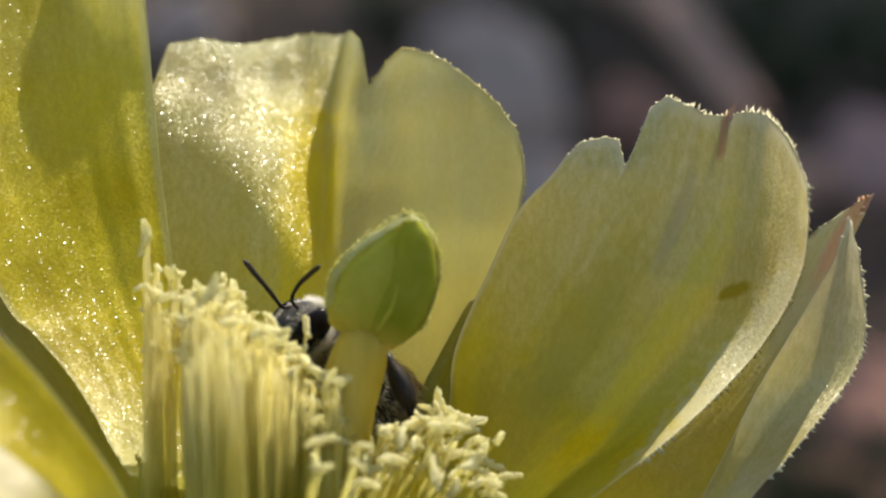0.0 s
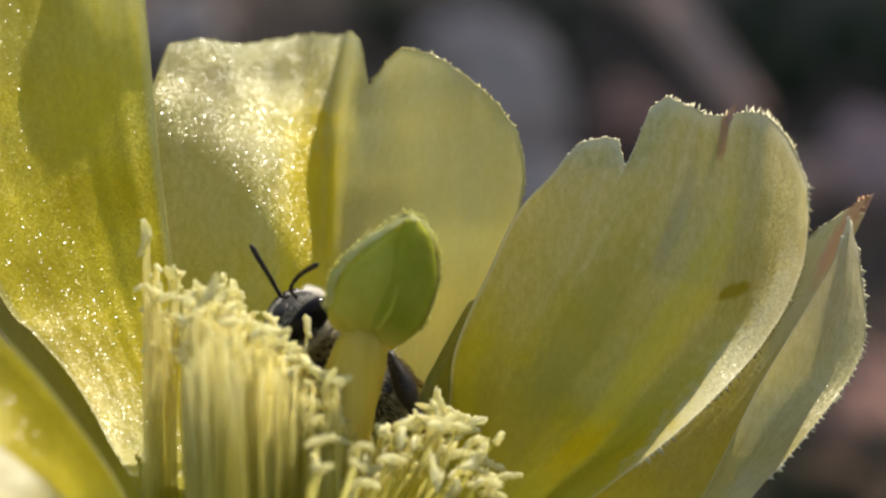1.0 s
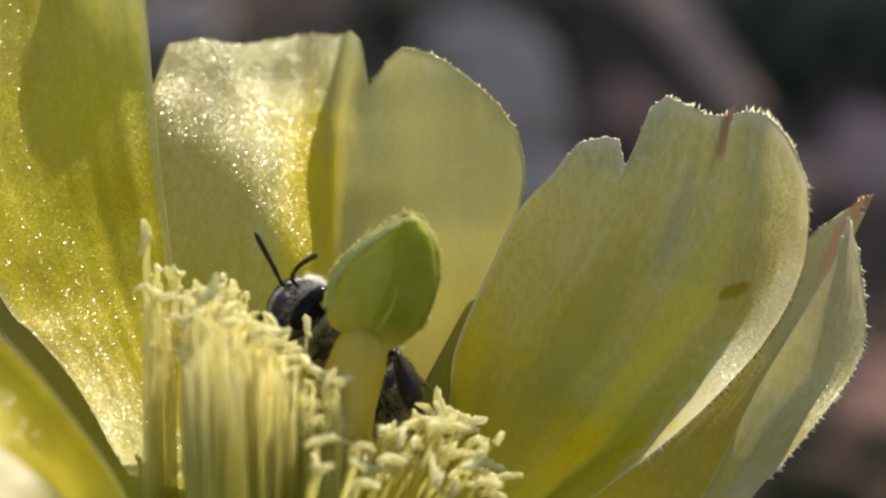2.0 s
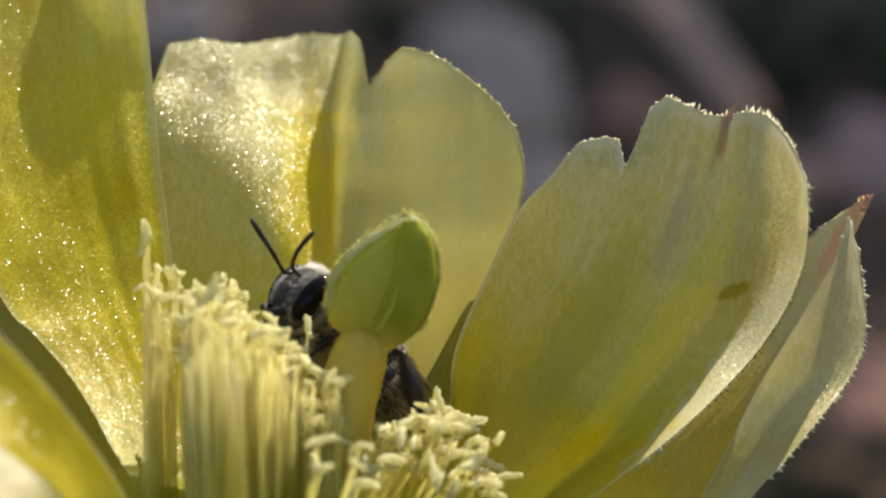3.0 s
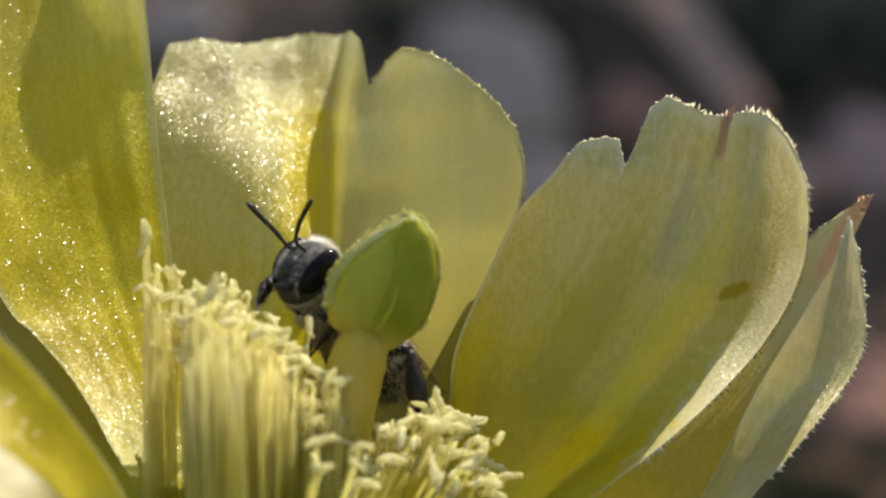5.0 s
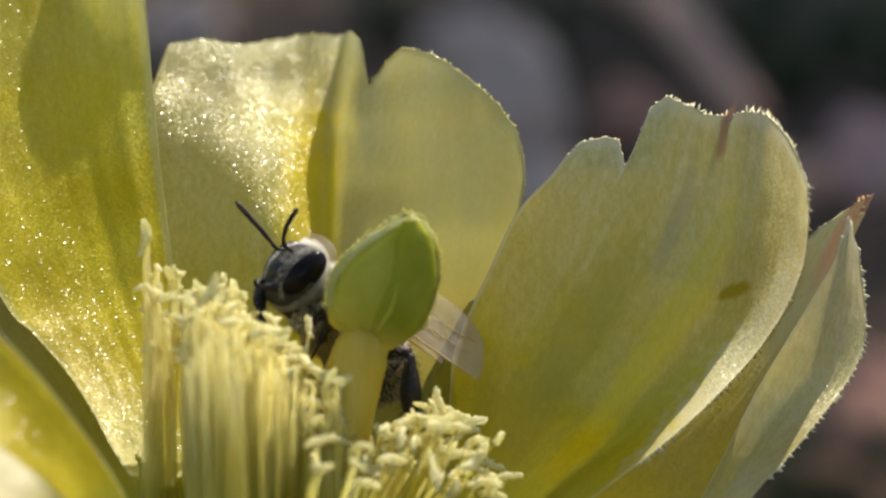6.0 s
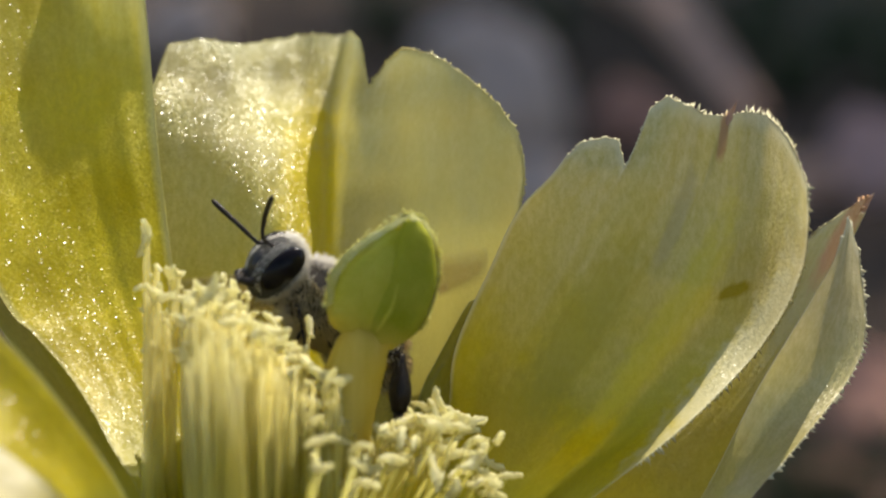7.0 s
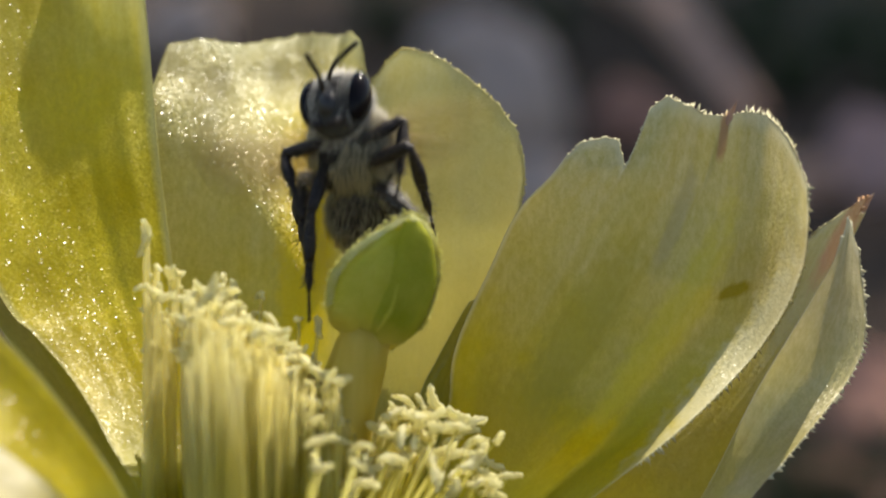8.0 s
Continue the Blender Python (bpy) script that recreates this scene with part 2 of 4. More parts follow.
def wing_material():
    n = Nodes("wing_membrane")
    v = n.noise(n.mm(), 0.8, 3)
    p = n.add("BsdfPrincipled", {"Base Color": n.ramp(v, [(0.3, (0.40, 0.34, 0.27)), (0.7, (0.58, 0.52, 0.44))]), "Roughness": 0.25, "Specular IOR Level": 0.8,
                                 "Normal": n.bump(v, 0.4, 0.1)})
    clear = n.add("BsdfTransparent", {"Color": (0.84, 0.77, 0.64, 1)})
    return n.done(n.add("MixShader", {0: 0.28, 1: clear.outputs[0], 2: p.outputs[0]}).outputs[0])


m_wing = wing_material()


# ---- builders ----
def mesh_of(name, bm, material, smooth=True):
    me = bpy.data.meshes.new(name)
    bm.to_mesh(me)
    bm.free()
    me.materials.append(material)
    if smooth:
        me.polygons.foreach_set("use_smooth", [True] * len(me.polygons))
    return me


def part(name, bm, material, parent, label="", at=None, smooth=True):
    ob = new(name, bm if isinstance(bm, bpy.types.Mesh) else mesh_of(name, bm, material, smooth))
    ob.parent = parent
    if at is not None:
        ob.matrix_basis = at
    return tagged(ob, label)


def curve_at(points, t):
    """A point of the smooth curve through the given points, t from 0 to 1 by chord length."""
    pts = [Vector(p) for p in points]
    seg = [0.0]
    for a, b in zip(pts, pts[1:]):
        seg.append(seg[-1] + (b - a).length)
    s = t * seg[-1]
    i = 0
    while i < len(pts) - 2 and s > seg[i + 1]:
        i += 1
    f = (s - seg[i]) / (seg[i + 1] - seg[i])
    p1, p2 = pts[i], pts[i + 1]
    p0 = pts[i - 1] if i > 0 else 2 * p1 - p2
    p3 = pts[i + 2] if i + 2 < len(pts) else 2 * p2 - p1
    return 0.5 * ((2 * p1) + (p2 - p0) * f + (2 * p0 - 5 * p1 + 4 * p2 - p3) * f * f + (3 * p1 - p0 - 3 * p2 + p3) * f ** 3)


def table(rows, x):
    """Smooth value at x from (x, value) rows."""
    if x <= rows[0][0]:
        return rows[0][1]
    for (a, va), (b, vb) in zip(rows, rows[1:]):
        if x <= b:
            f = (x - a) / (b - a)
            return va + (vb - va) * f * f * (3 - 2 * f)
    return rows[-1][1]


def flow(rows, x):
    """A flowing value at x from (x, value) rows, with no flat spots at the rows."""
    n = len(rows)
    i = 0
    while i < n - 2 and x > rows[i + 1][0]:
        i += 1
    (a, va), (b, vb) = rows[i], rows[i + 1]
    w = b - a
    f = min(1, max(0, (x - a) / w))
    ma = (vb - rows[i - 1][1]) / (b - rows[i - 1][0]) if i else (vb - va) / w
    mb = (rows[i + 2][1] - va) / (rows[i + 2][0] - a) if i + 2 < n else (vb - va) / w
    return va * (1 + 2 * f) * (1 - f) ** 2 + ma * w * f * (1 - f) ** 2 + vb * f * f * (3 - 2 * f) + mb * w * f * f * (f - 1)


def line(rows, x):
    """Straight value at x from (x, value) rows."""
    if x <= rows[0][0]:
        return rows[0][1]
    for (a, va), (b, vb) in zip(rows, rows[1:]):
        if x <= b:
            return va + (vb - va) * (x - a) / (b - a)
    return rows[-1][1]


def tube(points, radii, sides=8, steps=14, wobble=0.0, seed=0.0, bm=None):
    """A tapered round rod along a smooth curve; closed ends. Millimetres in, metres out."""
    bm = bm or bmesh.new()
    rings = []
    side = None
    for k in range(steps + 1):
        t = k / steps
        p = curve_at(points, t)
        d = (curve_at(points, min(1, t + 0.01)) - curve_at(points, max(0, t - 0.01))).normalized()
        if side is None:
            side = d.orthogonal().normalized()
        side = (side - d * side.dot(d)).normalized()
        up = d.cross(side)
        r = table(radii, t)
        ring = []
        for j in range(sides):
            a = 2 * math.pi * j / sides
            w = side * math.cos(a) + up * math.sin(a)
            rr = r * (1 + wobble * noise.noise(p * 2.5 + w * 0.8 + Vector((seed, 0, 0))))
            ring.append(bm.verts.new((p + w * rr) * MM))
        rings.append(ring)
    for a, b in zip(rings, rings[1:]):
        for j in range(sides):
            bm.faces.new((a[j], a[(j + 1) % sides], b[(j + 1) % sides], b[j]))
    bm.faces.new(rings[0][::-1])
    bm.faces.new(rings[-1])
    return bm


def blob(shape, segs=24, rings=16, bm=None):
    """A closed form from a map of the unit sphere; millimetres in, metres out."""
    bm = bm or bmesh.new()
    rows = []
    for i in range(1, rings):
        th = math.pi * i / rings
        rows.append([bm.verts.new(Vector(shape(Vector((math.sin(th) * math.cos(a), math.sin(th) * math.sin(a), math.cos(th))))) * MM)
                     for a in (2 * math.pi * j / segs for j in range(segs))])
    top, low = (bm.verts.new(Vector(shape(Vector((0, 0, s)))) * MM) for s in (1, -1))
    for a, b in zip(rows, rows[1:]):
        for j in range(segs):
            bm.faces.new((a[j], b[j], b[(j + 1) % segs], a[(j + 1) % segs]))
    for j in range(segs):
        bm.faces.new((top, rows[0][j], rows[0][(j + 1) % segs]))
        bm.faces.new((low, rows[-1][(j + 1) % segs], rows[-1][j]))
    return bm


def hairs(spots, bm=None):
    """Fine tapered hairs: rows of root, tip and width in millimetres."""
    bm = bm or bmesh.new()
    for root, tip, w in spots:
        root, tip = Vector(root), Vector(tip)
        d = (tip - root)
        s = d.orthogonal().normalized() * w
        u = d.cross(s).normalized() * w
        a = [bm.verts.new((root + s * math.cos(k) + u * math.sin(k)) * MM) for k in (0, 2.094, 4.189)]
        e = bm.verts.new(tip * MM)
        for k in range(3):
            bm.faces.new((a[k], a[(k + 1) % 3], e))
    return bm


# ---- the flower ----
flower = new("cactus_flower")
flower.matrix_world = TILT
tagged(flower, "open pale yellow prickly pear flower with fringed petals and cream stamens", "flower")


def petal(left, right, top, fold, material, label="", nu=150, nv=60, teeth=0.0, sides=(0.0, 0.0), gap=0.3, bead=0.02, ripple=0.0, seed=1.0, bends=(), flare=(), lip=(0.0, 1.0, 0.0), name="petal"):
    """A petal between two side edges; top: how high it reaches across its width; fold: depth offset across.
    teeth, sides: length of the fringe on the upper edge and on the two side edges, in millimetres; bead: thickness of the rim; lip: where, how wide and how far the upper edge curls over."""
    bm = bmesh.new()
    uv = bm.loops.layers.uv.new("UVMap")
    rng = random.Random(int(seed * 100))
    grid = []
    for i in range(nu + 1):
        u = i / nu
        h = line(top, u) + 0.004 * noise.noise(Vector((u * 30, seed, 0)))
        col = []
        for j in range(nv + 1):
            v = 1 - (1 - j / nv) ** 1.3
            vv = min(1.0, v * h)
            p = curve_at(left, vv).lerp(curve_at(right, vv), u)
            grow = min(1.0, vv * 1.6)
            p.y += flow(fold, u) * grow
            if flare:
                p.y += flow(flare, u) * (1 - vv)
            if bends:
                x = vv - flow([r[:2] for r in bends], u)
                p.y += flow([r[::2] for r in bends], u) * 13.5 * (x + math.sqrt(x * x + 0.003))
            p.y += ripple * grow * (noise.noise(Vector((u * 4.2, vv * 2.2, seed))) + 0.5 * noise.noise(Vector((u * 11, vv * 3.5, seed + 9))))
            p.y += ripple * 0.5 * max(0, v - 0.75) * 4 * noise.noise(Vector((u * 16, seed, vv * 3)))
            p.y -= lip[2] * math.exp(-((u - lip[0] - 0.25 * (1 - v)) / lip[1]) ** 2) * max(0, v - 0.82) / 0.18
            col.append((p, (u, v)))
        grid.append(col)
    verts = [[bm.verts.new(p * MM) for p, _ in col] for col in grid]

    def face(vs, cs):
        f = bm.faces.new(vs)
        for loop, c in zip(f.loops, cs):
            loop[uv].uv = c
    for i in range(nu):
        for j in range(nv):
            ks = ((i, j), (i + 1, j), (i + 1, j + 1), (i, j + 1))
            face([verts[a][b] for a, b in ks], [grid[a][b][1] for a, b in ks])
    # the rim: a fine bead, and the fringe of small uneven teeth on it
    border = [(grid[0][j], grid[3][j], sides[0]) for j in range(nv // 4, nv)]
    border += [(grid[i][nv], grid[i][nv - 3], teeth) for i in range(nu + 1)]
    border += [(grid[nu][j], grid[nu - 3][j], sides[1]) for j in range(nv - 1, nv // 4, -1)]
    ring, walked, due = None, 0.0, 0.0
    for k in range(1, len(border) - 1):
        (p, c), (q, _), long = border[k]
        run = border[k + 1][0][0] - border[k - 1][0][0]
        if run.length < 1e-6:
            continue
        run.normalize()
        out = p - q
        out.y *= 0.35       # the fringe stands off to the side
        out -= run * out.dot(run)
        out.normalize()
        up = out.cross(run).normalized()
        now = [bm.verts.new((p + out * bead * x + up * bead * y) * MM) for x, y in ((1, 0), (0, 1), (-1, 0), (0, -1))]
        if ring:
            for n in range(4):
                face((ring[n], ring[(n + 1) % 4], now[(n + 1) % 4], now[n]), (c,) * 4)
        ring = now
        step = (p - border[k - 1][0][0]).length
        walked += step
        while long and due < walked:
            f = 1 - (walked - due) / max(step, 1e-6)
            at = border[k - 1][0][0].lerp(p, max(0, f))
            size = long * (0.4 + 0.6 * min(1, max(0, c[0] - 0.2) / 0.4)) * (0.2 + 0.8 * rng.random() ** 1.6) * (1.3 if rng.random() < 0.12 else 1.0)
            w = min(0.55 * gap, 0.16) * rng.uniform(0.7, 1.3)
            tip = at + (out + run * rng.uniform(-0.35, 0.35) + up * rng.uniform(-0.3, 0.3)) * size
            b = [bm.verts.new(x * MM) for x in (at - run * w - out * 0.05, at + run * w - out * 0.05, at + up * 0.06, at - up * 0.06, tip)]
            for n, o in ((0, 2), (2, 1), (1, 3), (3, 0)):
                face((b[n], b[o], b[4]), (c,) * 3)
            due += gap * rng.uniform(0.5, 1.5)
        due = max(due, walked) if not long else due
    return part(name, bm, material, flower, label)


# broad notched petal at the back
petal(left=[(-14.56, 9, -17.17), (-15.66, 10.5, -5.56), (-16.27, 11, 0.34), (-16.64, 11.5, 6.91), (-16.2, 12, 10.08), (-15.7, 12, 12.59)],
      right=[(-2.58, 9, -17.17), (1.73, 9.8, -9.86), (3.61, 10.6, -2.46), (4.06, 11.3, 1.28), (4.52, 12, 4.43), (4.81, 14, 12.77)],
      top=[(0.0, 0.847), (0.0, 0.89), (0.0, 0.935), (0.0, 0.968), (0.045, 0.978), (0.1, 0.985), (0.158, 0.978), (0.208, 0.975), (0.288, 0.988), (0.352, 1.0), (0.415, 1.0), (0.445, 1.0), (0.503, 1.0), (0.537, 0.975), (0.56, 0.923), (0.575, 0.883), (0.59, 0.905), (0.62, 0.93), (0.652, 0.955), (0.695, 0.95), (0.743, 0.943), (0.835, 0.905), (0.925, 0.855), (0.968, 0.818), (0.98, 0.795), (0.998, 0.745), (1.0, 0.725)],
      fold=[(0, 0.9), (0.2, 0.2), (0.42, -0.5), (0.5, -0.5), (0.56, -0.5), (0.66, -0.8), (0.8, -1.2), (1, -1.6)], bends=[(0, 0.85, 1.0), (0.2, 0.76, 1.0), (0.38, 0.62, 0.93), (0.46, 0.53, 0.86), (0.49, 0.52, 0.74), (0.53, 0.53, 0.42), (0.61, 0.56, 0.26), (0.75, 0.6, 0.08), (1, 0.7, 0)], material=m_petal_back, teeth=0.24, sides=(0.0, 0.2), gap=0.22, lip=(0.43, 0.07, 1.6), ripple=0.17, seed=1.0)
# tall petal
petal(left=[(-14.0, -4.0, -15.95), (-15.3, -1.5, -12.25), (-16.75, 0.3, -10.3), (-18.2, 1.9, -8.1), (-19.5, 3.0, -6.45), (-21.4, 3.9, -4.45), (-23.4, 4.7, -2.3), (-28.58, 7.1, 7.3), (-31.12, 13, 23.43)],
      right=[(-11.92, -0.8, -16.46), (-13.72, 5.6, -5.36), (-14.76, 8, 0.34), (-16.02, 11, 9.07), (-17.53, 17, 24.1)],
      top=[(0.0, 0.735), (0.052, 0.808), (0.173, 0.865), (0.312, 0.9), (0.47, 0.905), (0.625, 0.883), (0.78, 0.85), (0.96, 0.81)],
      fold=[(0, 0), (0.45, 0.8), (0.8, 0.5), (1, 0)], bends=[(0, 0.8, 0.15), (0.66, 0.86, 0.1), (0.73, 0.8, -0.5), (0.82, 0.735, -0.6), (1, 0.68, -0.5)], material=m_petal, teeth=0.1, sides=(0.1, 0.05), gap=0.35, ripple=0.2, seed=2.0)
# broad fringed petal
petal(left=[(-2.85, 7, -17.23), (0.03, 7, -9.66), (0.64, 7, -5.42), (2.59, 6.5, -0.87), (4.09, 6, 2.13), (6.47, 5.5, 4.82), (8.98, 5, 9.87)],
      right=[(2.22, 2.4, -17.51), (6.31, 2.2, -13.98), (11.25, 2, -10.17), (14.42, 4.3, -7.68), (17.11, 6.8, -5.11), (19.23, 9, -2.12), (20.25, 10.5, 1.27), (20.6, 12, 10.08)],
      top=[(0.0, 0.812), (0.03, 0.853), (0.113, 0.867), (0.173, 0.863), (0.233, 0.812), (0.253, 0.923), (0.312, 0.945), (0.398, 0.93), (0.487, 0.917), (0.585, 0.917), (0.65, 0.925), (0.708, 0.925), (0.77, 0.92), (0.833, 0.91), (0.883, 0.897), (0.927, 0.877), (0.96, 0.855), (0.993, 0.833), (1.0, 0.805)],
      fold=[(0, 0.1), (0.3, -0.8), (0.6, -2.8), (0.7, -3.1), (0.8, -2.55), (0.9, -1.35), (1, 0)], flare=[(0, 0), (0.3, 0.6), (0.6, 2.6), (0.7, 3.8), (0.8, 4.3), (0.88, 3.2), (1, 0)], bends=[(0, 0.8, 0.45), (0.3, 0.84, 0.45), (0.42, 0.9, 0.0), (0.74, 0.7, 0.04), (0.86, 0.62, 0.12), (1, 0.58, 0.24)], material=m_petal_marked, teeth=0.5, sides=(0.1, 0.58), gap=0.23, nu=220, nv=150, ripple=0.32, seed=3.0)
# narrower petals behind it
petal(left=[(0.51, 13, -19.58), (6.83, 13, -14.2), (9.99, 13, -11.99), (14.77, 13.3, -8.21), (18.34, 14, -3.79), (20.26, 14, 0.03), (22.48, 12, 3.49)],
      right=[(9.85, 11, -18.67), (14.84, 11, -13.69), (18.11, 11, -7.76), (20.61, 10, -3.06), (22.15, 9, 0.34), (23.67, 8, 3.69)],
      top=[(0.0, 0.877), (0.1, 0.903), (0.35, 0.923), (0.53, 0.94), (0.848, 0.97), (0.86, 0.925)],
      fold=[(0, 0), (0.5, 0.4), (1, 0)], material=m_petal_pale, nu=90, teeth=0.4, sides=(0.6, 0.1), ripple=0.1, seed=4.0)
petal(left=[(10.17, 7, -18.13), (13.75, 6.5, -13.3), (16.65, 5.5, -7.45), (19.49, 4.5, -2.5), (20.6, 4, -0.27), (21.26, 3.5, 3.27)],
      right=[(12.13, 2, -18.04), (15.92, 2, -12.86), (17.89, 2.6, -10.81), (21.76, 6.6, -6.91), (22.91, 8.2, -4.25), (22.67, 8.6, -0.89), (22.2, 8, 3.39)],
      top=[(0.095, 0.895), (0.168, 0.935), (0.552, 0.92), (0.91, 0.875)],
      fold=[(0, 0), (0.3, -0.5), (0.45, -0.5), (0.62, -0.1), (0.82, 0.35), (1, 0.3)], flare=[(0, 0), (0.3, 1.0), (0.45, 1.3), (0.62, 0.6), (0.82, 0.0), (1, 0)], material=m_petal_outer, nu=90, nv=150, teeth=0.2, sides=(0.0, 0.4), gap=0.3, ripple=0.12, seed=5.0)
# outer petal between the two broad ones, mostly hidden
petal(left=[(-4.1, 8.6, -17.12), (-1.41, 8.6, -8.39), (-0.37, 8.6, -6.1), (0.95, 8.6, -3.65), (2.02, 8.6, -1.5)],
      right=[(-0.74, 9, -17.17), (2.03, 9, -9.8), (3.26, 9, -6.11), (4.02, 9, -3.66), (4.49, 9, -1.51)],
      top=[(0.0, 0.865), (0.022, 0.907), (0.39, 0.94), (0.927, 0.895)],
      fold=[(0, 0), (0.5, 0.4), (1, 0)], material=m_petal_green_shaded, nu=60, ripple=0.2, seed=6.0)
# unseen outer petal, added close behind the broad notched one to shade it
petal(left=[(-7.0, 10.2, -17.2), (-6.0, 11.0, -8), (-5.4, 11.5, -3), (-4.0, 12.0, 1)],
      right=[(-2.4, 10.2, -17.2), (2.0, 11.2, -9.5), (3.4, 12.0, -3.5), (3.6, 12.6, 1.5)],
      top=[(0.0, 0.8), (0.3, 0.92), (0.6, 0.98), (0.85, 0.97), (1.0, 0.9)],
      fold=[(0, 0.2), (0.45, -0.2), (0.75, -0.3), (1, -0.6)], material=m_petal_green_shaded, nu=60, ripple=0.15, seed=10.0)
# overlapping lower petals
petal(left=[(-15.9, -1, -16.33), (-19.4, 3, -10.2), (-22.4, 5, -5.6), (-26.0, 6.5, -1.1), (-28.5, 7.5, 1.2)],
      right=[(-12.5, 0, -16.71), (-15.8, 5, -9.7), (-18.3, 7, -5.9), (-21.3, 8.5, -1.7), (-26.0, 10, 3.3)],
      top=[(0.0, 0.965), (0.6, 0.995)],
      fold=[(0, 0), (0.5, 0.5), (1, 0)], material=m_petal_green_shaded, nu=60, ripple=0.1, seed=7.0)
petal(left=[(-16.22, -12, -14.79), (-18.5, -14, -11.22), (-21.38, -15, -8.59), (-24.92, -15, -6.31), (-26.44, -15, -5.55)],
      right=[(-13.29, -8, -15.31), (-15.45, -10, -10.55), (-18.2, -11, -6.53), (-20.56, -11, -3.91), (-24.23, -11, -0.24)],
      top=[(0.09, 1.0), (0.848, 1.0)],
      fold=[(0, 0), (0.5, 0.8), (1, 0)], material=m_petal, nu=60, ripple=0.05, seed=8.0)
petal(left=[(-16.37, -18, -15.26), (-18.32, -21, -12.44), (-20.52, -22, -10.43), (-23.15, -23, -9.15)],
      right=[(-13.9, -14, -14.79), (-16.77, -17, -10.92), (-18.76, -17, -9.3), (-21.49, -17, -7.44)],
      top=[(0.092, 0.98), (0.897, 0.995)],
      fold=[(0, 0), (0.5, 0.8), (1, 0)], material=m_petal_outer, nu=60, ripple=0.2, seed=9.0)


def mucro(points, r, label):
    part("petal_tip", tube(points, [(0, 0.03), (0.4, r * 0.55), (0.7, r), (0.86, r * 0.45), (1, 0.02)], 10, 18, 0.3), m_red, flower, label)


mucro([(14.44, 6.75, 4.26), (14.86, 6.7, 5.89), (15.27, 6.6, 7.03), (15.68, 6.2, 7.94)], 0.26, "reddish brown pointed petal tip")
mucro([(22.16, 10.4, 0.34), (22.63, 10.2, 1.52), (23.05, 9.8, 2.44), (23.54, 9.4, 3.05)], 0.26, "reddish brown pointed petal tip")


def loft(rows, deep, y=0.0, lean=0.0, segs=40, rings=44, rough=0.0, bm=None):
    """A closed rounded form from rows of height, left and right edge; deep: depth for its width; lean: forward for each unit of height."""
    bm = bm or bmesh.new()
    left, right = [(z, a) for z, a, _ in rows], [(z, b) for z, _, b in rows]
    z0, z1 = rows[0][0], rows[-1][0]
    loops = []
    for k in range(rings + 1):
        z = z0 + (z1 - z0) * (0.5 - 0.5 * math.cos(math.pi * k / rings))
        a, b = flow(left, z), flow(right, z)
        ring = []
        for j in range(segs):
            t = 2 * math.pi * j / segs
            p = Vector(((a + b) / 2 + (b - a) / 2 * math.cos(t), y + (b - a) / 2 * deep * math.sin(t) - lean * z, z))
            ring.append(bm.verts.new(p * (1 + rough * noise.noise(p * 3)) * MM))
        loops.append(ring)
    for a, b in zip(loops, loops[1:]):
        for j in range(segs):
            bm.faces.new((a[j], a[(j + 1) % segs], b[(j + 1) % segs], b[j]))
    bm.faces.new(loops[0][::-1])
    bm.faces.new(loops[-1])
    return bm


def papillae(points, spread, count, seed, size=0.13):
    """Short blunt bristles scattered along a curve."""
    rng = random.Random(seed)
    rows = []
    for _ in range(count):
        p = curve_at(points, rng.random())
        way = Vector((rng.gauss(0, 0.6), rng.uniform(-1, 0.2), rng.gauss(0.3, 0.6))).normalized()
        p = p + Vector((rng.gauss(0, spread), rng.gauss(0, spread * 0.5), rng.gauss(0, spread)))
        rows.append((p, p + way * size * rng.uniform(0.6, 1.5), 0.05))
    return hairs(rows)


def flange(points, centre, width, seed, steps=90):
    """A thin uneven edge that stands off along a curve, away from the centre."""
    bm = bmesh.new()
    rows = []
    for k in range(steps + 1):
        t = k / steps
        p = curve_at(points, t)
        out = Vector((p.x - centre[0], 0, p.z - centre[1])).normalized()
        w = width * math.sin(math.pi * min(1, 0.12 + t * 0.85)) ** 0.5 * (1 + 0.35 * noise.noise(p * 3 + Vector((seed, 0, 0))) + 0.3 * noise.noise(p * 9))
        wave = Vector((0, 0.06 * noise.noise(p * 2.2 + Vector((0, seed, 0))), 0))
        rows.append([bm.verts.new(q * MM) for q in (p - out * 0.25 + Vector((0, -0.45, 0)), p - out * 0.02 + Vector((0, -0.36, 0)) + wave, p + out * w + Vector((0, -0.15, 0)) + wave, p + out * w * 0.9 + Vector((0, -0.05, 0)) + wave)])
    for a, b in zip(rows, rows[1:]):
        for j in range(3):
            bm.faces.new((a[j], a[j + 1], b[j + 1], b[j]))
    return bm


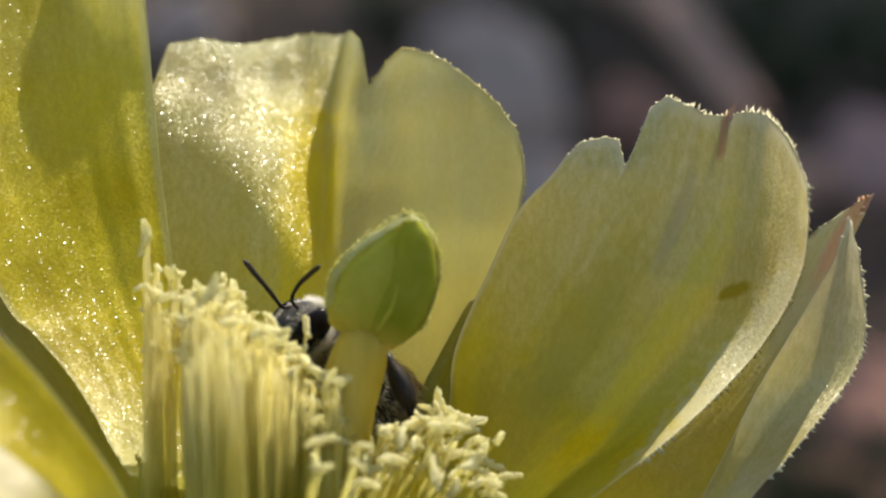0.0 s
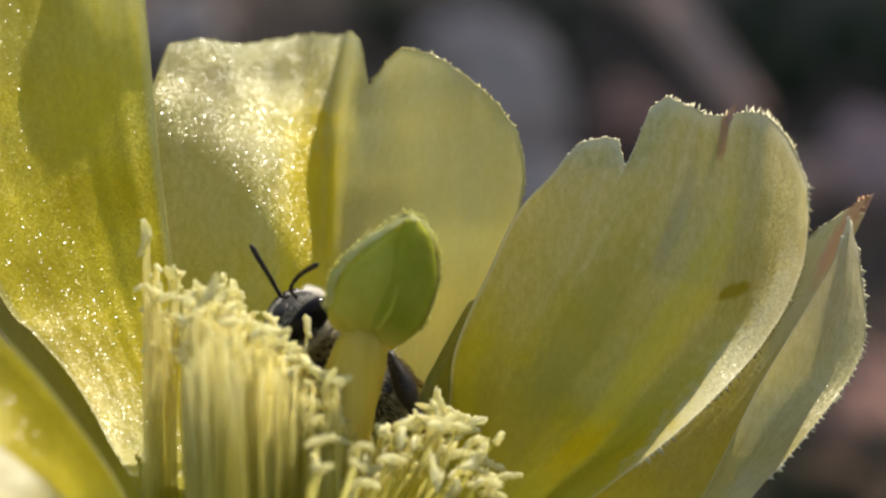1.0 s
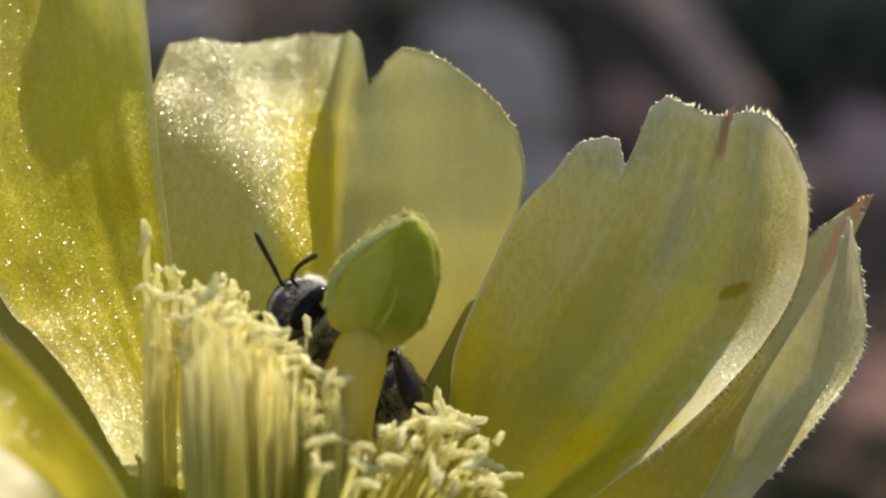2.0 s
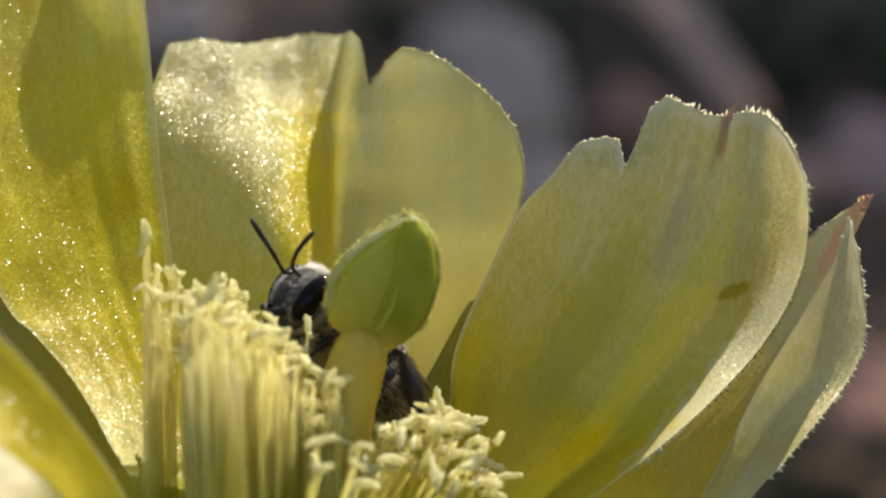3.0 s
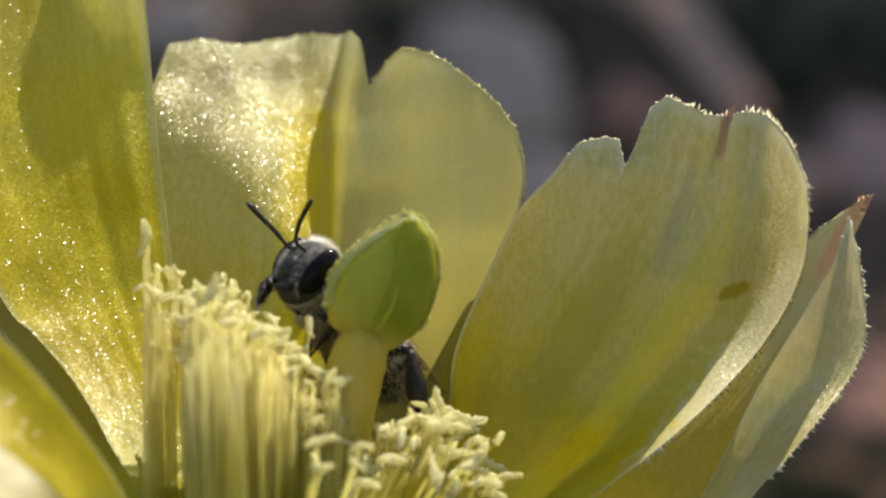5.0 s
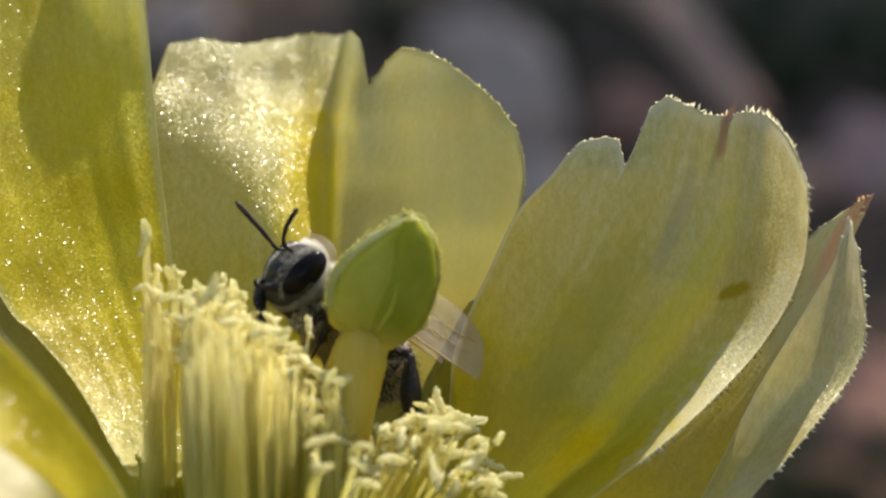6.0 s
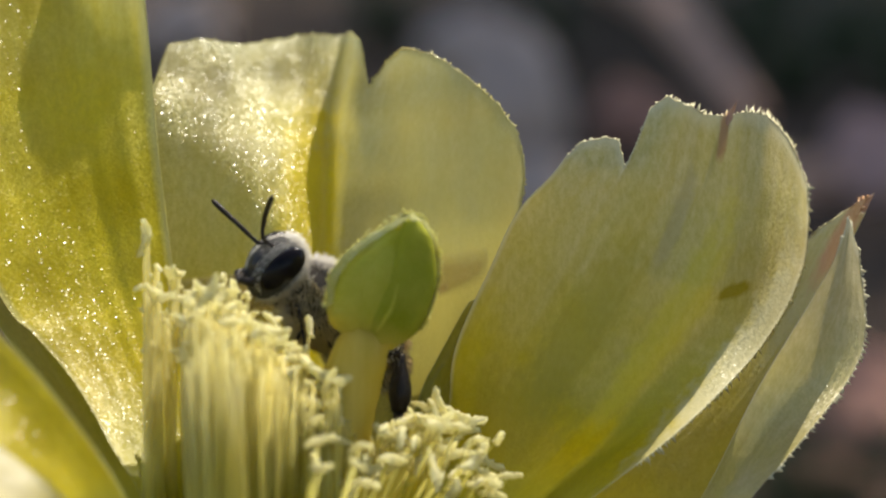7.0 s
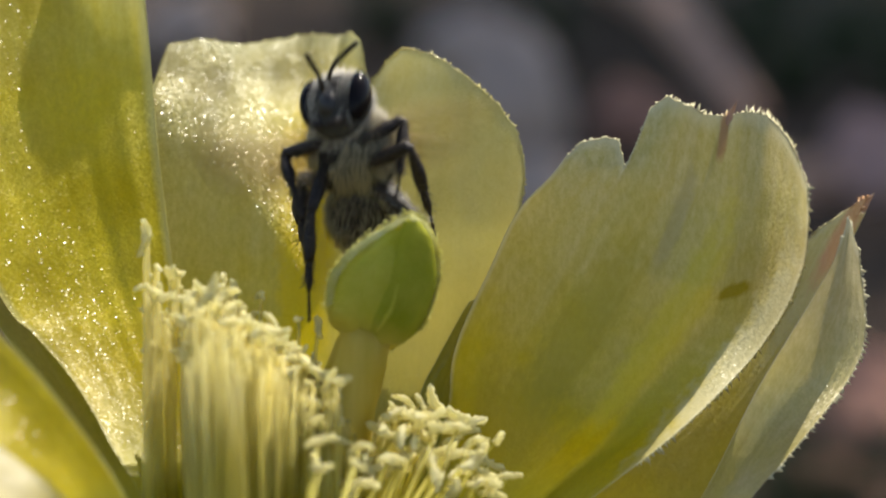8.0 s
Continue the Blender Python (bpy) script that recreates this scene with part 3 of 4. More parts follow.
def stigma():
    """A green pointed egg of closed lobes with pale velvety rims."""
    body = [(-5.17, -2.92, -2.62), (-4.7, -4.2, -1.9), (-4.1, -5.5, -1.2), (-3.4, -5.88, -0.92), (-2.55, -5.86, -0.57), (-1.7, -5.6, -0.32), (-0.83, -5.1, -0.28), (0.03, -4.25, -0.4), (0.83, -3.1, -0.66), (1.3, -2.4, -0.98), (1.72, -1.75, -1.5)]
    st = part("stigma", loft(body, 0.62, 0.0, 0.12, rough=0.006), m_stigma, flower, "fresh green egg-shaped stigma with pale rims")
    wide = [(-4.8, -3.5, -2.0), (-4.0, -3.95, -1.15), (-2.83, -3.7, -0.62), (-1.7, -3.2, -0.33), (-0.55, -2.7, -0.36), (0.6, -2.28, -0.6), (1.4, -1.95, -1.15)]
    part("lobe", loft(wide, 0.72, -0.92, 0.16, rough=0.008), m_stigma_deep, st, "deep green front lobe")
    side = [(-4.2, -5.2, -3.6), (-3.4, -5.72, -3.2), (-2.4, -5.6, -2.9), (-1.2, -5.0, -2.6), (-0.1, -4.1, -2.2), (0.9, -2.9, -1.6)]
    part("lobe", loft(side, 0.8, -0.45, 0.1, rough=0.008), m_stigma, st)
    upper = [(-5.85, -0.15, -2.9), (-5.5, -0.3, -1.35), (-4.6, -0.4, -0.2), (-3.3, -0.5, 0.78), (-2.2, -0.6, 1.42), (-1.62, -0.6, 1.72)]
    part("rim", flange(upper, (-3, -1.8), 0.2, 1), m_stigma_rim, st)
    part("bristles", papillae(upper, 0.14, 1100, 4, 0.14), m_stigma_rim, st)
    outer = [(-1.62, -0.6, 1.72), (-0.85, -0.5, 1.1), (-0.36, -0.4, -0.2), (-0.3, -0.2, -1.5), (-0.65, 0, -2.9), (-1.2, 0.2, -4.1)]
    part("rim", flange(outer, (-3, -1.8), 0.16, 2), m_stigma_rim, st)
    part("bristles", papillae(outer, 0.10, 1000, 5, 0.17), m_stigma_rim, st)
    part("lobe_edge", tube([(-3.35, -1.7, -4.15), (-2.95, -2.0, -3.6), (-2.55, -2.15, -2.9), (-2.25, -2.1, -1.7)], [(0, 0.04), (0.35, 0.12), (1, 0.02)], 8, 24, 0.4, 5), m_stigma, st)
    part("style", tube([(-7, 0, -17.19), (-5.88, 0.5, -12.07), (-4.86, 0.6, -7.49), (-3.8, 0.4, -4.1)], [(0, 1.9), (0.5, 1.7), (0.8, 1.55), (1, 1.3)], 20, 24, 0.06), m_style, st)


stigma()


# ---- stamens ----
def anther_mesh(k):
    """A dry, twisted, crumbling pollen sac."""
    rng = random.Random(50 + k)
    length, bow, w, tw = rng.uniform(0.5, 0.86), rng.uniform(-0.4, 0.4), rng.uniform(0.13, 0.21), rng.uniform(-2.6, 2.6)

    def shape(p):
        n = 1 + 0.75 * noise.noise(p * 2.6 + Vector((k * 7.1, 0, 0))) + 0.6 * noise.noise(p * 6 + Vector((0, k * 3.3, 0)))
        r = math.sqrt(p.x * p.x + p.y * p.y)
        a = math.atan2(p.y, p.x)
        r = r ** 0.6 * (0.62 + 0.38 * abs(math.cos(a)) ** 0.7) * n
        a += tw * p.z
        return Vector((math.cos(a) * r * w + bow * p.z * p.z, math.sin(a) * r * w + 0.2 * bow * p.z ** 3, p.z * length * (0.9 + 0.1 * n)))
    return mesh_of("anther", blob(shape, 16, 18), m_anther)


ANTHERS = [anther_mesh(k) for k in range(14)]
STAMENS = []


def stamen(base, tip, rng, bend=0.6, thick=0.10, size=1.0, turn=None):
    """A thread from the flower's floor with a pollen sac across its end."""
    base, tip = Vector(base), Vector(tip)
    d = tip - base
    off = Vector((rng.uniform(-bend, bend), rng.uniform(-bend, bend), 0))
    mid = d * 0.5 + off
    near = d * 0.88 + off * 0.4
    st = part("stamen", tube([(0, 0, 0), mid, near, d], [(0, thick * 1.5), (0.6, thick), (1, thick * 0.7)], 6, 12, 0.25, rng.random() * 9), m_filament, flower, at=Matrix.Translation(base * MM))
    turn = turn or (rng.uniform(-180, 180), rng.uniform(30, 150), rng.uniform(0, 180))
    m = Matrix.Translation(d * MM) @ Euler([radians(a) for a in turn]).to_matrix().to_4x4() @ Matrix.Scale(size * rng.uniform(0.85, 1.4), 4)
    part("anther", ANTHERS[rng.randrange(14)], None, st, at=m)
    STAMENS.append((st, base, tip))
    return st


def stamens():
    rng = random.Random(11)
    # upright brush round the style: pollen sacs along its crest, threads below
    brush = [(-13.4, -2.3), (-12.4, -1.8), (-11.2, -2.0), (-10.2, -2.7), (-9.2, -3.6), (-8.2, -4.6), (-6.8, -5.6), (-5.6, -6.2), (-5.0, -7.4)]
    for k in range(150):
        x = rng.uniform(-13.2, -5.2)
        y = rng.uniform(-6.5 if x < -9 else -4.5, 2.2)
        top = line(brush, x) - max(0, 1 - y) * rng.uniform(0.0, 0.22) - rng.random() ** 1.8 * 3.6
        k = 1 + y / 127.6
        base = ((-9.2 + (x + 9.3) * 0.86 + rng.uniform(-0.3, 0.3)) * k, y * 0.8, -17.5)
        stamen(base, (x * k, y, top * k), rng, 0.35, 0.17)
    # looser tuft on the other side of the style
    tuft = [(-5.2, -9.4), (-3.6, -8.9), (-2.2, -7.7), (-0.6, -7.9), (1.0, -8.6), (2.4, -10.2), (3.2, -11.4)]
    for k in range(84):
        x = rng.uniform(-4.9, 2.5)
        y = rng.uniform(-4, 3)
        top = line(tuft, x) - max(0, 1 - y) * rng.uniform(0.1, 0.4) - rng.random() ** 1.5 * 2.8
        base = (-5.5 + (x + 3) * 0.5 + rng.uniform(-0.4, 0.4), y * 0.7, -17.5)
        stamen(base, (x, y, top), rng, 0.6, 0.12, 1.05)
    # a thicket of short ones before the bee's body
    for k in range(30):
        x, y = rng.uniform(-8.6, -5.3), rng.uniform(-3.5, 0)
        top = line(brush, x) - 0.2 - rng.random() * 2.2
        stamen((-9.2 + (x + 9.3) * 0.86, y * 0.8, -17.5), (x, y, top), rng, 0.4, 0.14)
    # single ones that stand clear of the rest
    for base, tip in (((-11.0, 0, -17.3), (-11.25, 1, -1.35)), ((-9.6, 0, -17.3), (-9.3, 1, -2.3)), ((-9.0, -1, -17.3), (-8.7, -1, -3.5)), ((-8.0, 1, -17.3), (-7.4, 1, -3.6)), ((-7.6, 1, -17.3), (-6.4, 1.5, -4.0))):
        stamen(base, tip, rng, 0.3, 0.13)
    # a few low front threads before the style
    for k in range(7):
        x, y = rng.uniform(-7.0, -3.5), rng.uniform(-9, -5)
        top = line([(-7.5, -7.4), (-5, -8.6), (-3.5, -9.6)], x) - rng.random() * 3
        stamen((-7.0 + (x + 5) * 0.6, y * 0.6, -17.5), (x, y, top), rng, 0.25, 0.15)
    # tall bundle at the brush's edge
    for x, y, top, foot in ((-14.95, -1, 0.5, -14.6), (-14.75, 0, -1.4, -14.4), (-14.3, -1.5, -2.4, -14.0), (-13.8, 0.5, -1.6, -14.1), (-13.5, 0, -1.3, -13.8), (-14.3, 0.8, -3.4, -14.2),
                            (-14.6, -0.6, -2.6, -14.5), (-14.85, -2, -1.9, -14.8), (-14.5, -0.4, -0.9, -14.3), (-14.15, 1, -4.4, -13.9), (-14.65, -1.4, -4.8, -14.7), (-14.0, -0.8, -3.6, -13.7)):
        stamen((foot, y, -17.2), (x, y, top), rng, 0.2, 0.27, turn=(4, 6, 30) if top > 0 else None)
    # the close-packed threads that fill the brush
    bm = bmesh.new()
    low = Vector((0, 0, -17.5))
    for k in range(360):
        x = rng.uniform(-13.2, -4.4)
        y = rng.uniform(min(-3, max(-9, -9 + (x + 11) * 0.9)), 1.5)
        top = line(brush + [(-4.0, -9.5)], x) - 0.7 - max(0, -4 - y) * 0.22 - rng.random() ** 1.3 * 2.6
        k = 1 + y / 127.6
        base = Vector(((-9.2 + (x + 9.3) * 0.86 + rng.uniform(-0.2, 0.2)) * k, y * 0.8, -17.5))
        end = Vector((x * k, y, top * k))
        mid = (base + end) / 2 + Vector((rng.uniform(-0.3, 0.3), rng.uniform(-0.3, 0.3), 0))
        tube([base - low, mid - low, end - low], [(0, 0.24), (0.6, 0.19), (1, 0.1)], 5, 7, bm=bm)
    threads = part("threads", bm, m_filament, flower, "close-packed cream stamen threads", at=Matrix.Translation(low * MM))
    tagged(threads, "close-packed cream stamen threads", kind="stuff")
    for base, tip in (((-0.11, 0, -14.9), (3.33, 0, -11.51)), ((-0.69, 1, -15.01), (2.78, 1, -9.81)), ((-2.43, 1, -15.01), (1.97, 1, -10.38))):
        stamen(base, tip, rng, 0.4, 0.1)


stamens()


# ---- the bee ----
bee = new("bee")
BEE_SIZE = 1.07
bee.scale = (BEE_SIZE,) * 3
tagged(bee, "dark hairy wild bee with shiny black eyes and pale grey hair", "bee")


def surface_hairs(shape, count, length, width, seed, keep=lambda p: True, sweep=Vector((0, 0.5, 0))):
    rng = random.Random(seed)
    rows = []
    while len(rows) < count:
        p = Vector((rng.gauss(0, 1), rng.gauss(0, 1), rng.gauss(0, 1))).normalized()
        if not keep(p):
            continue
        root = Vector(shape(p))
        out = (Vector(shape(p)) - Vector(shape(p * 0.0))).normalized()
        way = (out + sweep + Vector((rng.uniform(-0.4, 0.4), rng.uniform(-0.4, 0.4), rng.uniform(-0.4, 0.4)))).normalized()
        rows.append((root - out * 0.05, root + way * length * rng.uniform(0.6, 1.2), width))
    return hairs(rows)


def build_bee():
    parts = {}

    def head(p):
        # broad face, narrowed below
        w = 1.85 * (1 - 0.2 * max(0, -p.z))
        return Vector((p.x * w, -1.0 + p.y * 1.12 - 0.15 * (p.z < 0) * p.z, p.z * 1.72 - 0.15))
    h = part("head", blob(head, 36, 24), m_face, bee)
    parts["head"] = h
    part("hair", surface_hairs(head, 2400, 0.4, 0.016, 1, lambda p: p.z > 0.8 or p.y > 0.3, Vector((0, -0.1, 0.3))), m_hair, h, "pale grey hair")
    part("face_hair", surface_hairs(head, 1000, 0.24, 0.014, 5, lambda p: p.y < -0.1 and 0.3 < abs(p.x) < 0.66 and p.z > -0.75, Vector((0, -0.1, -0.5))), m_hair, h, "short grey hair on the face")
    for s in (-1, 1):
        def eye(p, s=s):
            return Vector((s * (1.36 + 0.54 * p.x * s) - s * 0.14 * p.z * p.z + s * 0.08 * p.z, -1.2 + p.y * 0.76, p.z * 1.36 + 0.08))
        part("eye", blob(eye, 24, 20), m_eye, h, "large shiny black eye")
        sc = [(0, 0, 0), (s * 0.12, -0.5, 0.35), (s * 0.22, -0.62, 0.75)]
        an = tube(sc, [(0, 0.09), (1, 0.11)], 8, 8)
        tube([sc[-1], (s * 0.55, -0.6, 1.5), (s * 1.12, -0.45, 2.35), (s * 1.62, -0.3, 3.05)], [(0, 0.09), (0.2, 0.12), (0.9, 0.14), (1, 0.07)], 8, 22, 0.12, bm=an)
        parts["antenna", s] = part("antenna", an, m_chitin, h, at=pose(s * 0.42 * MM, -2.0 * MM, 0.55 * MM))
        part("mandible", tube([(s * 0.75, -1.55, -1.3), (s * 0.6, -1.9, -1.6), (s * 0.06, -2.0, -1.72)], [(0, 0.26), (0.5, 0.2), (1, 0.07)], 8, 10), m_chitin, h)

    def clypeus(p):
        return Vector((p.x * 0.66, -1.72 + p.y * 0.56, -0.4 + p.z * 0.72))
    part("clypeus", blob(clypeus, 20, 14), m_boss, h)

    def thorax(p):
        return Vector((p.x * 2.1, 2.1 + p.y * 2.35, 0.0 + p.z * 1.95))
    t = part("thorax", blob(thorax, 32, 24), m_pile, bee)
    part("back_hair", surface_hairs(thorax, 2600, 0.5, 0.018, 2, lambda p: (p.z > -0.1 or p.y < -0.4) and noise.noise(p * 1.7) > -0.03), m_hair, t, "grey hair on the back")
    part("belly_hair", surface_hairs(thorax, 3600, 0.6, 0.028, 3, lambda p: p.z < 0.15 and noise.noise(p * 1.8 + Vector((7, 0, 0))) > 0.0), m_hair_cream, t, "cream hair on the underside")

    def abdomen(p):
        w = 1 - 0.30 * max(0, p.y) ** 2
        step = 1 + 0.045 * ((p.y * 3.2) % 1.0)
        return Vector((p.x * 2.05 * w * step, 5.6 + p.y * 2.45, -0.35 - 0.5 * p.y * p.y + p.z * 1.8 * w * step))
    ab = part("abdomen", blob(lambda p: abdomen(Vector((p.x, -p.z, p.y))), 32, 44), m_chitin, bee)
    for k in range(5):
        yy = -0.55 + k * 0.32
        rows = []
        rng = random.Random(70 + k)
        r = math.sqrt(max(0, 1 - yy * yy))
        for _ in range(420):
            a = rng.uniform(-0.5, math.pi + 0.5)
            p = Vector((r * math.cos(a), yy + rng.uniform(-0.05, 0.05), r * math.sin(a)))
            q = abdomen(p)
            out = Vector((math.cos(a), 0, math.sin(a)))
            rows.append((q - out * 0.03, q + (out * 0.25 + Vector((0, 0.5, 0))) * rng.uniform(0.5, 0.9), 0.03))
        part("hair_band", hairs(rows), m_band if k > 1 else m_hair_cream, ab, "pale amber band of hair")
    part("belly_hair", surface_hairs(abdomen, 1500, 0.4, 0.02, 8, lambda p: p.z < -0.2 and p.y < 0.8), m_hair_cream, ab, "cream hair on the underside")

    for s in (-1, 1):
        for kind, coxa, f, sh, fat in LEGS:
            fem = tube([(0, 0, 0), (0, 0, -f * 0.5), (0, 0, -f)], [(0, fat * 0.8), (0.5, fat), (1, fat * 0.7)], 10, 10)
            leg = part(kind + "_leg", fem, m_chitin, bee)
            rng = random.Random(int(coxa[1] * 10) + s)
            tib = sh * 0.46
            wide = fat * (1.25 if kind == "hind" else 0.95)
            sb = tube([(0, 0, 0), (0, 0.05, -tib * 0.5), (0, 0, -tib)], [(0, fat * 0.55), (0.7, wide), (1, wide * 0.7)], 10, 10)
            tube([(0, 0, -tib), (0, -0.05, -tib - (sh - tib) * 0.5)], [(0, wide * 0.55), (0.6, wide * 0.6), (1, 0.09)], 8, 8, bm=sb)
            for j in range(4):
                z0 = -tib - (sh - tib) * (0.5 + j * 0.125)
                z1 = -tib - (sh - tib) * (0.5 + (j + 1) * 0.125)
                tube([(0, -0.05 - 0.03 * j, z0), (0, -0.08 - 0.03 * j, z1)], [(0, 0.06), (0.8, 0.10), (1, 0.06)], 6, 4, bm=sb)
            rows = []
            for _ in range(360 if kind == "hind" else 260):
                z = -rng.uniform(0.1, tib * 1.5)
                a = rng.uniform(0, 6.283)
                o = Vector((math.cos(a), math.sin(a), 0))
                rows.append((o * wide * 0.6 + Vector((0, 0, z)), o * wide * rng.uniform(1.0, 1.5) + Vector((0, 0, z - 0.22)), 0.013))
            bare = len(sb.faces)
            hairs(rows, sb)
            for face in list(sb.faces)[bare:]:
                face.material_index = 1
            shin = part("shin", sb, m_chitin, leg)
            shin.data.materials.append(m_hair_dark)
            rows = []
            for _ in range(260 if kind == "hind" else 160):
                z, a = -rng.uniform(0.1, f), rng.uniform(0, 6.283)
                o = Vector((math.cos(a), math.sin(a), 0))
                rows.append((o * fat * 0.7 + Vector((0, 0, z)), o * fat * rng.uniform(1.2, 1.9) + Vector((0, 0, z - 0.2)), 0.018))
            part("thigh_hair", hairs(rows), m_hair if kind == "hind" else m_hair_dark, leg)
            parts[kind, s] = leg, shin
        for kind, root, length, width in (("fore", (1.15, 1.5, 1.2), 7.6, 2.3), ("rear", (1.15, 2.2, 1.1), 5.2, 1.7)):
            bm = bmesh.new()
            cols = []
            for i in range(25):
                u = i / 24
                lead = 0.25 + 0.15 * u
                back = -width * (0.25 + 1.1 * math.sin(math.pi * min(1, u * 0.93 + 0.04)) ** 0.8 * (0.55 + 0.45 * u)) * (1 if u < 0.9 else max(0.05, 1 - ((u - 0.9) / 0.1) ** 2))
                cols.append([bm.verts.new(Vector((s * u * length, -(lead + (back - lead) * j / 8), 0.06 * math.sin(j * 2.4 + u * 9))) * MM) for j in range(9)])
            for a, b in zip(cols, cols[1:]):
                for j in range(8):
                    bm.faces.new((a[j], a[j + 1], b[j + 1], b[j]))
            w = part(kind + "_wing", bm, m_wing, bee)
            w.matrix_basis = Matrix.Translation(Vector((s * root[0], root[1], root[2])) * MM)
            vb = tube([(0, -0.25, 0), (s * length * 0.5, -0.33, 0.02), (s * length * 0.95, -0.38, 0)], [(0, 0.07), (0.7, 0.045), (1, 0.02)], 6, 12)
            for c in (0.35, 0.75):
                tube([(s * 0.2, 0, 0.03), (s * length * 0.45, c * width * 0.6, 0.04), (s * length * 0.85, c * width * 0.8, 0.03)], [(0, 0.05), (1, 0.02)], 5, 10, bm=vb)
            part("wing_vein", vb, m_band, w)
            parts[kind + "_wing", s] = w, root
    return parts


LEGS = (("front", (0.95, 0.9, -1.3), 2.3, 4.0, 0.36), ("middle", (1.15, 2.1, -1.5), 2.8, 5.4, 0.38), ("hind", (1.05, 3.2, -1.35), 3.6, 6.2, 0.46))
BEE = build_bee()

# ---- ground and what lies on it ----
def ground():
    bm = bmesh.new()
    n = 90
    rows = []
    for i in range(n + 1):
        for_y = -3 + 6 * i / n
        row = []
        for j in range(n + 1):
            x = -3 + 6 * j / n
            sx, sy = x * (1 + 2.2 * abs(x) ** 2), for_y * (1 + 2.2 * abs(for_y) ** 2)
            d = math.hypot(sx, sy)
            z = 0.012 * noise.noise(Vector((sx * 7, sy * 7, 0))) + 0.03 * noise.noise(Vector((sx * 1.3, sy * 1.3, 4))) * min(1, d)
            row.append(bm.verts.new((sx, sy, z)))
        rows.append(row)
    for a, b in zip(rows, rows[1:]):
        for j in range(n):
            bm.faces.new((a[j], a[j + 1], b[j + 1], b[j]))
    g = new("ground", mesh_of("ground", bm, m_soil))
    tagged(g, "dark stony soil far behind the flower", "ground", kind="structure")


ground()


def stone(x, y, size, material, seed, label, tall=0.62):
    def shape(p):
        k = 1 + 0.35 * noise.noise(p * 1.3 + Vector((seed * 5.7, 0, 0))) + 0.12 * noise.noise(p * 3.5 + Vector((seed, 0, 0)))
        return Vector((p.x * size, p.y * size * 0.8, p.z * size * tall)) * k * 1000
    ob = new("stone", mesh_of("stone", blob(shape, 20, 14), material))
    ob.matrix_world = pose(x, y, size * tall * 0.5, 0, 0, seed * 77)
    tagged(ob, label, "stone", "stones on the ground")


def stones():
    rng = random.Random(5)
    for k in range(46):
        y = rng.uniform(0.55, 2.2)
        x = rng.uniform(-0.3, 0.3) * (0.6 + y)
        stone(x, y, rng.uniform(0.008, 0.022), m_stone_brown, k + 1, "small dull brown stone on dark soil")
    for k, ((x, y), s, tall) in enumerate((((0.033, 1.069), 0.034, 1.5), ((0.015, 1.325), 0.03, 0.8), ((-0.161, 1.401), 0.034, 0.7), ((0.045, 0.987), 0.022, 0.9))):
        stone(x, y, s, m_stone, 60 + k, "pale lavender grey stone on dark soil", tall)
    stone(0.200, 1.02, 0.030, m_stone_mauve, 64, "dull mauve stone on dark soil", 0.9)
    for k, ((x, y), s, tall) in enumerate((((0.099, 1.128), 0.024, 0.9), ((0.140, 0.662), 0.016, 1.0), ((0.117, 0.613), 0.012, 0.8), ((0.131, 0.686), 0.012, 0.8), ((0.143, 0.692), 0.02, 1.0), ((0.122, 0.603), 0.014, 0.9))):
        stone(x, y, s, m_stone_brown, 70 + k, "dull pinkish brown stone on dark soil", tall)


stones()


def stem(points, r, seed):
    ob = new("dry_stem", mesh_of("dry_stem", tube([Vector(p) * 1000 for p in points], [(0, r * 1000), (1, r * 600)], 10, 20, 0.25, seed), m_twig))
    tagged(ob, "dry pinkish brown fallen stem lying on the soil", "stem", "dry stems on the ground")


stem([(*(0.111, 1.655), 0.02), (*(0.136, 1.381), 0.03), (*(0.159, 1.149), 0.012)], 0.017, 1)
stem([(*(0.140, 0.987), 0.008), (*(0.182, 1.009), 0.012), (*(0.225, 0.987), 0.008)], 0.012, 2)
stem([(*(0.119, 0.724), 0.006), (*(0.141, 0.711), 0.01), (*(0.170, 0.717), 0.006)], 0.008, 3)


def grass_tuft(x, y, seed):
    rng = random.Random(seed)
    bm = bmesh.new()
    for _ in range(60):
        a, r, h = rng.uniform(0, 6.283), rng.uniform(0, 14), rng.uniform(25, 60)
        lean = Vector((math.cos(a), math.sin(a), 0)) * rng.uniform(8, 30)
        root = Vector((math.cos(a) * r, math.sin(a) * r, -2))
        tube([root, root + lean * 0.4 + Vector((0, 0, h * 0.6)), root + lean + Vector((0, 0, h))], [(0, 1.2), (1, 0.2)], 4, 5, bm=bm)
    ob = new("grass_tuft", mesh_of("grass_tuft", bm, m_grass))
    ob.location = (x, y, 0)
    tagged(ob, "low dark green grass tuft on the soil", "grass", "grass tufts", "stuff")


for k, (x, y) in enumerate(((0.196, 1.272), (0.177, 1.381), (0.110, 0.588), (-0.037, 1.442), (0.240, 1.36), (0.285, 1.40), (0.215, 1.50), (0.255, 1.27), (0.06, 1.40))):
    grass_tuft(x, y, 30 + k)


